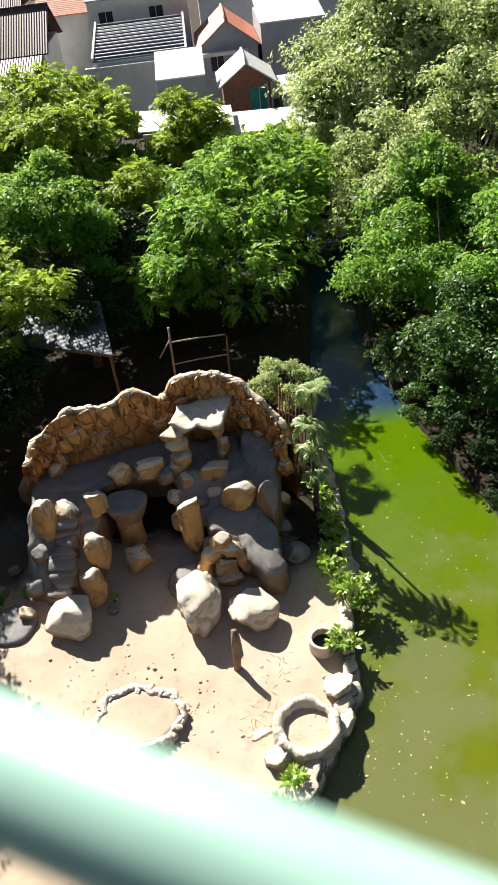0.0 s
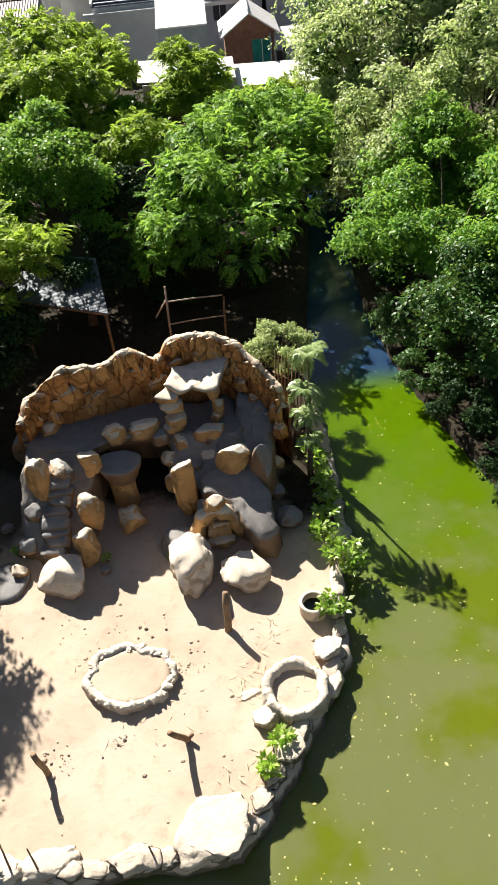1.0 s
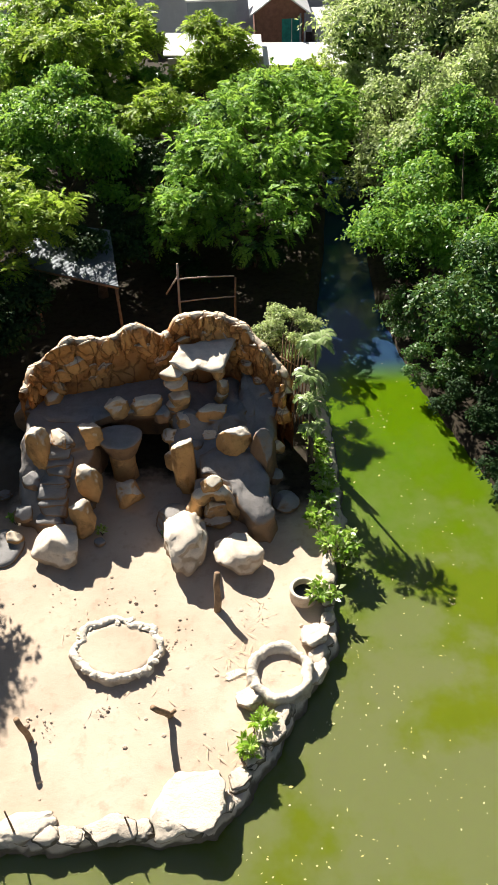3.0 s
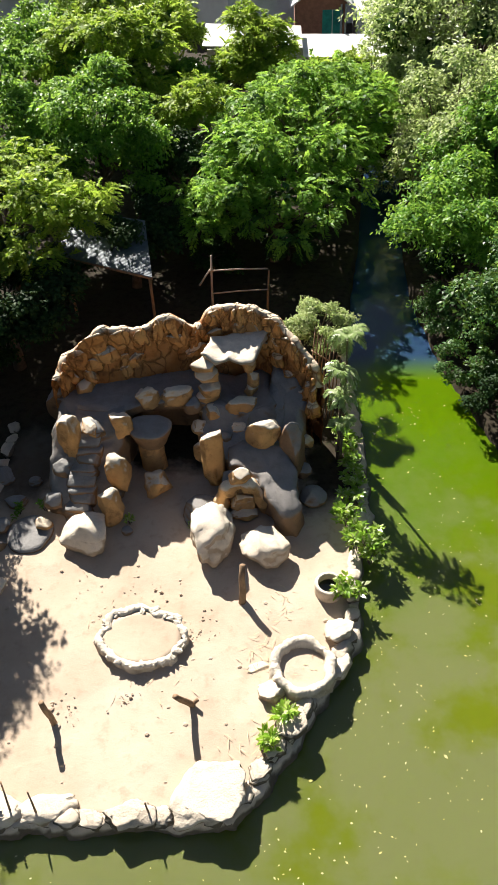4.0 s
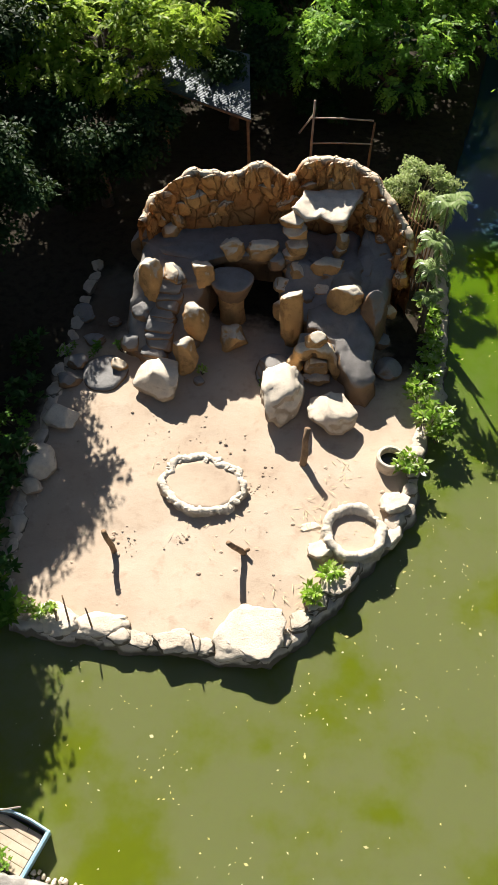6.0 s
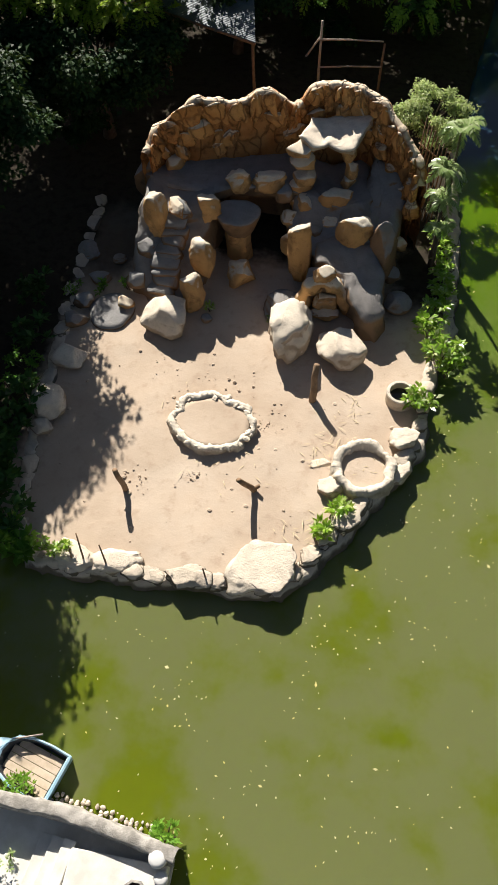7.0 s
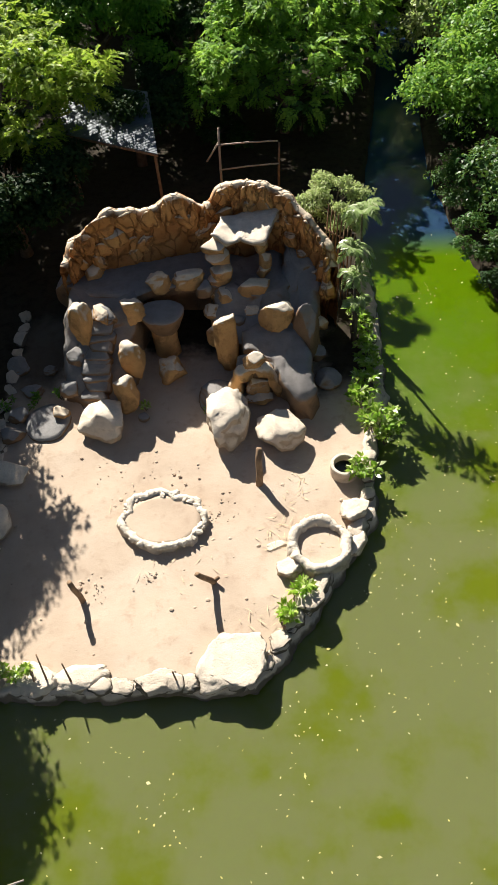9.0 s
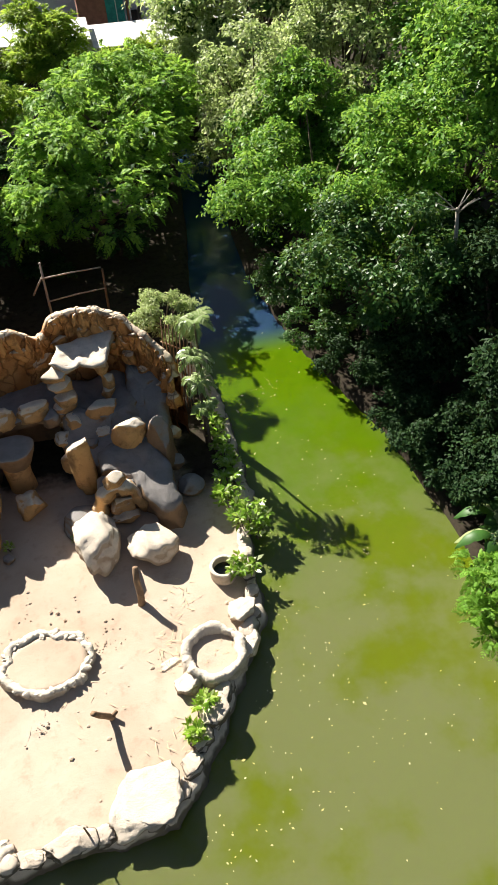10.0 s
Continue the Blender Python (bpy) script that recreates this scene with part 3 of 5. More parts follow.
rng_r = random.Random(5)
for k, (p, d) in enumerate(edge_points([(-10.3, 21.5), (-9.9, 16.5), (-9.55, 11.3), (-9.05, 8.7), (-8.2, 7.2), (-6.9, 7.05), (-4, 7.1), (-1.2, 7.25), (0.5, 9.75), (2.05, 12.3), (2.3, 14.4), (2.9, 17), (2.9, 21)], 0.62)):
    s = rng_r.uniform(0.16, 0.3)
    boulder(p.x - d.y * 0.12 + rng_r.uniform(-0.08, 0.08), p.y + d.x * 0.12, rng_r.uniform(-0.12, -0.02), s * 1.3, s, s * 1.1, 80 + k % 9, M_RIM, "small rough stone set in the rim wall",
            math.degrees(math.atan2(d.y, d.x)) + rng_r.uniform(-20, 20), 9, 0.17, "rim_stone", "small stones in the rim wall", sub=3, boxy=0.7)

# ================= the grotto =================
def build_grotto_wall():
    wall = holder("grotto_wall", pose(0, 0, 0), "curved ochre cement wall carved as stacked rocks, wavy top", "rock wall")
    line = [(-7.75, 20.6), (-7.45, 21.5), (-6.1, 21.75), (-4.95, 22.05), (-3.9, 22.35), (-3.0, 22.5), (-2.3, 22.7), (-1.0, 22.65), (-0.2, 22.25), (0.45, 21.6), (1.15, 20.9), (1.3, 20.3)]
    tops = [3.0, 3.5, 4.35, 4.1, 4.45, 3.9, 4.52, 4.56, 4.4, 3.95, 3.4, 2.8]
    span = [0.0]
    for a, b in zip(line, line[1:]):
        span.append(span[-1] + math.hypot(b[0] - a[0], b[1] - a[1]))

    def at(s):
        s = min(max(s, 0), span[-1])
        j = max(i for i in range(len(line) - 1) if span[i] <= s + 1e-9)
        f = (s - span[j]) / (span[j + 1] - span[j])
        g = f * f * (3 - 2 * f)
        p = Vector(line[j]).lerp(Vector(line[j + 1]), f)
        d = (Vector(line[j + 1]) - Vector(line[j])).normalized()
        return p, d, tops[j] + g * (tops[j + 1] - tops[j])

    n, rows, verts, faces = 110, 12, [], []
    for k in range(n + 1):
        p, d, t = at(span[-1] * k / n)
        out = Vector((d.y, -d.x))
        t += 0.1 * noise.noise(Vector((p.x * 2.5, p.y * 2.5, 0))) + 0.07 * noise.noise(Vector((p.x * 8, p.y * 8, 0)))
        for side in (0.12, -0.22):
            for r in range(rows + 1):
                z = t * (r / rows if side > 0 else 1 - r / rows)
                o = side * (0.7 if z > t - 0.1 else 1)
                q = Vector((p.x + out.x * o, p.y + out.y * o, z))
                w = 0.08 * noise.noise(q * 2.3) + 0.07 * noise.noise(q * 6)
                verts.append(q + Vector((out.x * w, out.y * w, w * 0.4)))
    m = 2 * (rows + 1)
    for k in range(n):
        for r in range(m - 1):
            a = k * m + r
            faces.append((a, a + m, a + m + 1, a + 1))
    part("backing", mesh_of("backing", verts, faces, True), M_WALLBASE, wall)
    shapes = [rock_mesh("stone", 300 + k, 1, 1, 1, 12, 0.22, 3, 0.9, 0.7) for k in range(9)]
    rng = random.Random(9)

    def stone(s, z, w, h, deep, tilt=0):
        p, d, t = at(s)
        out = Vector((d.y, -d.x))
        yaw = math.degrees(math.atan2(d.y, d.x))
        ob = part("stone", shapes[rng.randrange(9)], M_WALLROCK, wall,
                  m=pose(p.x + out.x * 0.16, p.y + out.y * 0.16, z, 0, 0, yaw) @ pose(0, 0, 0, 0, tilt, 0) @ Matrix.Diagonal((w * 0.6, deep, h * 1.08, 1)))
        return ob

    s = 0.15
    while s < span[-1]:                      # a course of upright stones along the wavy top, broad and flat at the western end
        broad = 0.9 < s < 3.0
        w = rng.uniform(0.55, 0.95) if broad else rng.choice((0.16, 0.22, 0.28, 0.4))
        h = rng.uniform(0.75, 0.95) if broad else rng.uniform(0.5, 0.95)
        _, _, t = at(s + w / 2)
        stone(s + w / 2, t - h * (1.03 if broad else 1.0), w * 1.15, h, rng.uniform(0.1, 0.13) if broad else rng.uniform(0.1, 0.2), rng.uniform(-5, 5) if broad else rng.uniform(-16, 16))
        s += w
    for low, size, chance in ((1.35, (0.4, 0.8), 0.85), (1.8, (0.35, 0.6), 0.45)):
        s = rng.uniform(0, 0.3)
        while s < span[-1]:                  # rounded blocks below, thinning out towards the smooth foot
            w = rng.uniform(*size)
            _, _, t = at(s + w / 2)
            if rng.random() < chance:
                stone(s + w / 2, t - low - rng.uniform(-0.2, 0.15), w * 1.05, rng.uniform(0.4, 0.8), rng.uniform(0.14, 0.3), rng.uniform(-35, 35))
            s += w


build_grotto_wall()


def mound(name, poly, z0, top, seed, material, label, **more):
    return tagged(part(name, mass_mesh(name, poly, z0, top, seed, **more), material), label, "rock mound")


mound("cave_roof", [(-7.7, 21.9), (-7.6, 20.3), (-6.6, 20.1), (-5.6, 20.0), (-4.8, 20.35), (-3.6, 20.55), (-2.5, 20.4), (-2.3, 22.6), (-5, 22.3)], 1.7, 2.12, 3, M_MOUND, "flat grey cement terrace over the cave", flare=-0.06, rough=0.07, lip=0.1)
mound("stair_mound", [(-7.75, 21.5), (-7.85, 19.0), (-7.7, 17.2), (-6.9, 16.9), (-5.75, 17.1), (-5.45, 18.5), (-5.35, 20.5), (-5.4, 21.6)], -0.1, lambda x, y: 0.25 + 1.8 * min(1, max(0, (y - 16.9) / 2.6)), 4, M_MOUND,
      "brown cement mound that carries the rock stairs", flare=0.1, rough=0.2)
mound("cave_back", [(-5.2, 22.4), (-5.2, 21.6), (-2.4, 21.6), (-2.2, 22.5)], -0.1, 1.5, 5, M_MOUND, "dark back of the cave", flare=0.0)
mound("canopy_mound", [(-2.75, 22.4), (-2.75, 20.2), (-2.5, 19.0), (-1.5, 18.4), (-0.3, 18.3), (0.3, 18.9), (0.7, 20.3), (0.75, 21.8), (-0.6, 22.5)], -0.1,
      lambda x, y: 1.35 + 0.65 * min(1, max(0, (y - 19.6) / 0.6)) - 0.75 * min(1, max(0, (x + 0.35) / 1.0)), 6, M_MOUND, "stepped cement mound below the rock canopy", flare=0.15, rough=0.22)
mound("mound_slope", [(-1.7, 18.7), (-1.65, 18.0), (-0.85, 17.6), (-0.35, 16.9), (-0.05, 16.35), (0.45, 16.2), (0.75, 16.6), (0.5, 17.8), (0.15, 18.9), (-1.0, 19.3)], -0.1,
      lambda x, y: 0.85 + 0.75 * min(1, max(0, (y - 16.2) / 2.4)), 7, M_MOUND, "smooth grey cement slope running down to the sand", flare=0.08, rough=0.14, lip=0.12)
mound("east_slope", [(-0.35, 22.3), (-0.4, 20.6), (0.1, 19.3), (0.75, 19.3), (0.95, 20.6), (0.7, 21.7)], -0.1, lambda x, y: 1.2 + 1.5 * min(1, max(0, (y - 19.2) / 2.8)), 8, M_MOUND,
      "smooth grey cement slope beside the canopy", flare=0.2, rough=0.2, lip=0.25)


def build_arch():
    arch = holder("small_rock_arch", pose(-1.28, 17.25, 0) @ Matrix.Diagonal((1.25, 1.2, 1.1, 1)), "small ochre rock arch over a shallow hollow", "rock arch")
    path = [(-0.62 * math.cos(a), 0, 1.15 * math.sin(a)) for a in [math.pi * k / 14 for k in range(15)]]
    me = tube_mesh("arch_ring", path, [0.2 + 0.07 * math.sin(k * 1.7) for k in range(15)], 12, 0.18, 3)
    part("arch_ring", me, M_OCHRE, arch)
    part("hollow", mass_mesh("hollow", [(-0.55, 0.6), (-0.55, 0.1), (0.55, 0.1), (0.55, 0.6)], -0.05, 1.1, 9, rough=0.06), M_MOUND, arch)
    part("inner_rock", rock_mesh("inner_rock", 77, 0.38, 0.28, 0.5, 10), M_OCHRE, arch, m=pose(0.05, 0.05, 0.15))
    part("top_rock", rock_mesh("top_rock", 78, 0.32, 0.25, 0.3, 10), M_OCHRE, arch, m=pose(-0.05, 0.0, 1.25) @ Matrix.Diagonal((1, 1, 1.5, 1)))


build_arch()


def build_stairs():
    stairs = holder("rock_stairs", pose(-6.75, 17.0, 0.5, 0, 0, -7), "narrow shaded cement stairs between boulders", "stairs")
    for k in range(11):
        w = 0.5 + 0.03 * math.sin(k * 2.1)
        tread = rock_mesh("step", 610 + k % 5, w * 1.05, 0.3, 0.3, 6, 0.05, 3, 0.5, 0.45)
        part("step", tread, M_MOUND, stairs, m=pose(0.03 * math.sin(k * 1.3), k * 0.215 + 0.2, -0.2 + k * 0.162, 24 + 3 * math.sin(k * 2.7), 0, 2 * math.sin(k * 1.9)))


build_stairs()


def build_canopy():
    canopy = holder("rock_canopy", pose(0, 0, 0), "rock slab canopy on stacked ochre rock pillars", "rock shelter")
    slab = mass_mesh("roof_slab", [(-2.75, 21.0), (-2.4, 22.15), (-1.5, 22.35), (-0.45, 22.45), (-0.85, 20.7), (-1.25, 20.75), (-1.7, 20.95), (-2.2, 20.8)], 3.45, lambda x, y: 3.66 - 0.06 * (22 - y) + 0.3 * max(0, abs(x + 1.65) - 0.35), 21, flare=-0.1, rough=0.13, lip=0.04)
    part("roof_slab", slab, M_BOULDER, canopy, "pale dusty slab, its back half in shade")
    rng = random.Random(12)
    for x, y, z0, z1, s in ((-2.5, 20.75, 1.3, 3.58, 0.4), (-0.98, 21.1, 1.9, 3.2, 0.26)):
        z, k = z0, 0
        while z < z1 - 0.1:
            h = rng.uniform(0.45, 0.62)
            me = rock_mesh("pillar_stone", 400 + k + int(s * 100), s * rng.uniform(0.95, 1.2), s * rng.uniform(0.9, 1.1), h * 1.08, 9, 0.12, 3, 0.8, 0.6)
            part("pillar_stone", me, M_OCHRE, canopy, m=pose(x + rng.uniform(-0.1, 0.1), y + 0.12 * (z - z0) + rng.uniform(-0.05, 0.05), z - 0.05, 0, 0, rng.uniform(0, 360)))
            z += h * 0.92
            k += 1
    part("side_stone", rock_mesh("side_stone", 431, 0.42, 0.36, 0.75, 9, 0.12, 4, 0.75, 0.6), M_OCHRE, canopy, m=pose(-2.25, 20.25, 1.3))
    part("side_stone", rock_mesh("side_stone", 432, 0.4, 0.36, 0.6, 9, 0.12, 4, 0.75, 0.6), M_OCHRE, canopy, m=pose(-2.75, 19.95, 1.05))
    part("sill_stone", rock_mesh("sill_stone", 433, 0.58, 0.33, 0.6, 9, 0.12, 4, 0.75, 0.6), M_OCHRE, canopy, m=pose(-1.35, 20.35, 1.75))
    part("sill_stone", rock_mesh("sill_stone", 434, 0.5, 0.3, 0.35, 9, 0.12, 4, 0.75, 0.6), M_OCHRE, canopy, m=pose(-1.3, 19.9, 1.3))


build_canopy()


def build_mushroom_table():
    table = holder("round_rock_table", pose(-4.5, 19.45, 0), "round grey-topped cement rock table before the cave", "rock table")
    top = [(0.8 * math.cos(a) * (1 + 0.05 * math.sin(3 * a)), 0.66 * math.sin(a)) for a in [2 * math.pi * k / 20 for k in range(20)]]
    part("tabletop", mass_mesh("tabletop", top, 1.1, 1.9, 31, flare=-0.8, rough=0.05, lip=0.05), M_MOUND, table)
    stem = [(0.42 * math.cos(a), 0.4 * math.sin(a)) for a in [2 * math.pi * k / 16 for k in range(16)]]
    part("stem", mass_mesh("stem", stem, -0.05, 1.55, 32, flare=0.1, rough=0.08), M_OCHRE, table)


build_mushroom_table()


def stone_ring(name, x, y, rx, ry, height, thick, seed, material, label, category, wobble=0.05, floor_z=0.04, turn=0):
    thing = holder(name, pose(x, y, 0, 0, 0, turn), label, category)
    section = [(thick * 0.55, -0.05), (thick * 0.5, height * 0.6), (thick * 0.38, height), (0, height * 1.05), (-thick * 0.42, height * 0.95), (-thick * 0.5, height * 0.4), (-thick * 0.55, -0.05)]
    n, verts, faces = 150, [], []
    off = Vector((seed, seed * 2, 0))
    for k in range(n):
        a = 2 * math.pi * k / n
        c = Vector((math.cos(a), math.sin(a), 0))
        r = 1 + wobble * noise.noise(c * 2.2 + off) + wobble * 0.22 * noise.noise(c * 6 + off)
        for o, z in section:
            v = Vector((c.x * (rx * r + o), c.y * (ry * r + o), z))
            w = 0.07 * noise.noise(v * 2.3 + off) + 0.035 * noise.noise(v * 5.7 + off) + 0.03 * noise.noise(v * 17 + off)
            verts.append(v + Vector((c.x * w * 1.5, c.y * w * 1.5, w * (1 if z > 0.05 else 0))))
    m = len(section)
    for k in range(n):
        for s in range(m - 1):
            a, b = k * m + s, ((k + 1) % n) * m + s
            faces.append((a, b, b + 1, a + 1))
    part("rim", mesh_of("rim", verts, faces, True), material, thing)
    disc = [((rx - thick * 0.2) * math.cos(2 * math.pi * k / 24), (ry - thick * 0.2) * math.sin(2 * math.pi * k / 24)) for k in range(24)]
    part("floor_fill", mass_mesh("floor_fill", disc, -0.1, floor_z, seed, flare=0, rough=0.03, lip=0.0, around=48, rings=6, tall=2), M_SAND, thing)
    return thing


oval = stone_ring("oval_stone_ring", -4.05, 12.2, 1.2, 0.9, 0.25, 0.21, 3, M_PALE, "low oval ring of crumbling cement stones on the sand", "stone ring", 0.16, 0.2, -8)
rng_o = random.Random(3)
for k in range(44):
    a = 2 * math.pi * (k + rng_o.uniform(-0.4, 0.4)) / 44
    s = rng_o.uniform(0.05, 0.11)
    part("ring_stone", rock_mesh("ring_stone", 500 + k % 8, s * 1.5, s * 1.1, s * 1.2, 12, 0.34, 3, 0.6, 0.55), M_PALE, oval, m=pose(1.2 * math.cos(a) + rng_o.uniform(-0.09, 0.09), 0.9 * math.sin(a) + rng_o.uniform(-0.05, 0.05), 0.15, 0, 0, rng_o.uniform(0, 360)))
stone_ring("round_basin", 0.57, 11.2, 0.76, 0.78, 0.4, 0.27, 8, M_PALE, "round pale cement basin full of dry sand", "basin", 0.05, 0.2)


def build_pad():
    pad = [(-8.3 + 0.75 * math.cos(a) * (1 + 0.08 * math.sin(3 * a)), 16.2 + 0.8 * math.sin(a)) for a in [2 * math.pi * k / 22 for k in range(22)]]
    tagged(part("round_stone_pad", mass_mesh("round_stone_pad", pad, -0.1, 0.14, 41, flare=0.05, rough=0.04, lip=0.05, around=60, rings=6, tall=3), M_MOUND), "low grey round stone pad in the western shade", "stone pad")


build_pad()


def build_well():
    well = holder("concrete_well_ring", pose(1.42, 13.9, 0), "weathered concrete well ring standing on the sand", "well ring")
    n, verts, faces = 40, [], []
    prof = [(0.43, 0), (0.43, 0.42), (0.41, 0.46), (0.335, 0.46), (0.32, 0.43), (0.32, 0.1)]
    for k in range(n):
        a = 2 * math.pi * k / n
        verts += [(r * math.cos(a), r * math.sin(a), z) for r, z in prof]
    for k in range(n):
        for s in range(len(prof) - 1):
            a, b = k * len(prof) + s, ((k + 1) % n) * len(prof) + s
            faces.append((a, b, b + 1, a + 1))
    part("ring", mesh_of("ring", verts, faces), M_PALE, well)
    part("water", mesh_of("water", [(0.335 * math.cos(2 * math.pi * k / 24), 0.335 * math.sin(2 * math.pi * k / 24), 0.2) for k in range(24)], [tuple(range(24))]), M_WATERDARK, well, "dark water inside the ring")


build_well()

# posts in the sand
def post(base, tip, r0, r1, label, fork=None, seed=0):
    b, t = Vector(base), Vector(tip)
    d = t - b
    path = [b - d * 0.12, b + d * 0.3 + Vector((0.02, 0.01, 0)), b + d * 0.65 - Vector((0.015, 0, 0)), t]
    thing = holder("wooden_post", pose(0, 0, 0), label, "post", "old posts in the sand")
    part("stem", tube_mesh("stem", path, [r0, r0 * 0.95, r1 * 1.05, r1], 10, 0.1, seed), M_WOOD, thing)
    if fork:
        f0, f1 = Vector(fork[0]), Vector(fork[1])
        part("stub", tube_mesh("stub", [f0, f0.lerp(f1, 0.5), f1], [r1 * 0.9, r1 * 0.8, r1 * 0.7], 8, 0.1, seed), M_WOOD, thing)


post((-1.19, 13.52, 0.0), (-1.15, 14.01, 1.17), 0.115, 0.095, "weathered tree-stump post leaning beside a boulder", None, 1)
post((-6.09, 9.66, 0.0), (-6.24, 9.72, 0.98), 0.085, 0.075, "short leaning weathered wooden post in the sand", None, 2)
post((-2.43, 10.19, 0.0), (-2.78, 9.93, 0.95), 0.085, 0.075, "weathered wooden post with a side stub in the sand", ((-2.45, 10.19, 0.04), (-2.28, 10.23, 0.22)), 3)

# ================= plants =================
def leafy(name, leaves, material, stems, label, category, group="", m=None, stem_mat=None):
    thing = holder(name, m or pose(0, 0, 0), label, category, group)
    part("foliage", quads_mesh("foliage", leaves), material, thing)
    if stems:
        for path, radii in stems:
            part("stem", tube_mesh("stem", path, radii, 6), stem_mat or M_BARK, thing)
    return thing


def shrub(x, y, z, r, h, count, seed, label, size=(0.16, 0.28), lean=(0, 0), mat="broad", group="broad-leaved shrubs"):
    """A low shrub of leaf rosettes on several stems."""
    rng = np.random.default_rng(seed)
    quads, stems = [], []
    heads = max(4, int(count / 11))
    for k in range(heads):
        a, rad = rng.uniform(0, 2 * np.pi), r * np.sqrt(rng.uniform(0, 1))
        head = np.array([rad * np.cos(a) + lean[0], rad * np.sin(a) + lean[1], h * rng.uniform(0.45, 1.0) * (1 - 0.35 * (rad / r) ** 2)])
        n = 14
        b = rng.uniform(0, 2 * np.pi, n)
        lift = rng.uniform(-0.15, 0.9, n)
        way = unit(np.stack([np.cos(b), np.sin(b), lift], 1))
        base = head + way * 0.03 + rng.normal(0, 0.02, (n, 3))
        up = unit(np.array([0, 0, 1.0]) + rng.normal(0, 0.35, (n, 3)))
        ln = rng.uniform(*size, n)
        quads.append(leaf_quads(base, way, up, ln, ln * rng.uniform(0.34, 0.5, n)))
        if k % 2 == 0:
            stems.append(([(head[0] * 0.25, head[1] * 0.25, -0.05), (head[0] * 0.6, head[1] * 0.6, head[2] * 0.5), tuple(head)], [0.022, 0.018, 0.012]))
    return leafy("shrub", np.concatenate(quads), LEAF[mat], stems, label, "shrub", group, pose(x, y, z))


SHRUB = "glossy broad-leaved shrub on the enclosure's edge"
for k, (x, y, r, h, count, lean) in enumerate([(2.45, 15.5, 0.62, 1.0, 330, (0.15, 0)), (2.0, 13.75, 0.4, 0.75, 150, (0, 0)), (2.2, 16.6, 0.42, 0.9, 160, (0, 0)), (2.35, 17.4, 0.4, 0.9, 150, (0, 0)),
                                              (2.45, 18.2, 0.42, 1.0, 170, (0, 0)), (2.35, 19.0, 0.35, 1.0, 130, (0, 0)), (2.35, 19.9, 0.38, 1.1, 140, (0, 0)), (2.25, 20.8, 0.35, 1.2, 120, (0, 0)),
                                              (0.05, 9.75, 0.26, 0.55, 110, (0, 0)), (-0.35, 9.1, 0.24, 0.45, 90, (0, 0)), (2.75, 15.0, 0.3, 0.6, 80, (0.1, 0))]):
    shrub(x, y, 0, r, h, count, 60 + k, SHRUB, lean=lean)
for k, (x, y, r, h, count) in enumerate([(-9.2, 8.2, 0.7, 1.3, 260), (-9.7, 9.6, 0.6, 1.2, 200), (-8.7, 7.5, 0.5, 0.9, 160), (-10.1, 11.2, 0.6, 1.0, 160), (-8.3, 7.4, 0.35, 0.6, 90), (-9.9, 12.2, 0.6, 1.0, 170), (-10.2, 10.3, 0.6, 1.3, 190), (-9.6, 8.9, 0.6, 1.4, 220), (-10.5, 14.8, 0.6, 0.9, 150), (-10.8, 16.5, 0.7, 1.0, 150)]):
    shrub(x, y, -0.05, r, h, count, 90 + k, "dark broad-leaved shrub on the western bank", (0.2, 0.36), mat="mid" if k in (2, 4) else "deep")
for k, (x, y, r, h, count) in enumerate([(-10.5, 13.6, 0.6, 0.6, 220), (-10.6, 12.6, 0.5, 0.5, 160), (-9.9, 17.0, 0.3, 0.4, 60), (-8.9, 17.1, 0.35, 0.4, 80), (-7.95, 17.3, 0.25, 0.55, 40)]):
    shrub(x, y, -0.05, r, h, count, 110 + k, "low leafy undergrowth on the western edge", (0.09, 0.17), mat="mid")
for k, (x, y, h) in enumerate([(-7.0, 7.5, 0.75), (-7.3, 7.45, 0.45), (-7.55, 7.4, 0.4), (-7.75, 7.5, 0.5)]):
    shrub(x, y, 0.1, 0.1, h, 42, 130 + k, "young sapling with a tuft of leaves on the rim", (0.1, 0.18), group="saplings on the rim")
shrub(-5.0, 16.7, 0, 0.15, 0.35, 42, 140, "small green plant beside the stairs", (0.1, 0.16))
shrub(-2.95, 16.55, 0, 0.06, 0.2, 14, 141, "tiny seedling beside the tall boulder", (0.08, 0.12))

for k, (a, b) in enumerate([((-6.55, 7.2, 0.1), (-6.8, 7.75, 0.85)), ((-5.95, 7.25, 0.1), (-6.12, 7.55, 0.75)), ((-3.2, 7.25, 0.0), (-3.3, 7.4, 0.55)), ((-6.9, 7.2, 0.1), (-7.0, 7.5, 0.65))]):
    tagged(part("stake", tube_mesh("stake", [a, Vector(a).lerp(Vector(b), 0.5), b], [0.03, 0.025, 0.02], 7, 0.1, k), M_WOOD), "thin dead stake standing in the rim stones", "stake", "stakes on the rim")


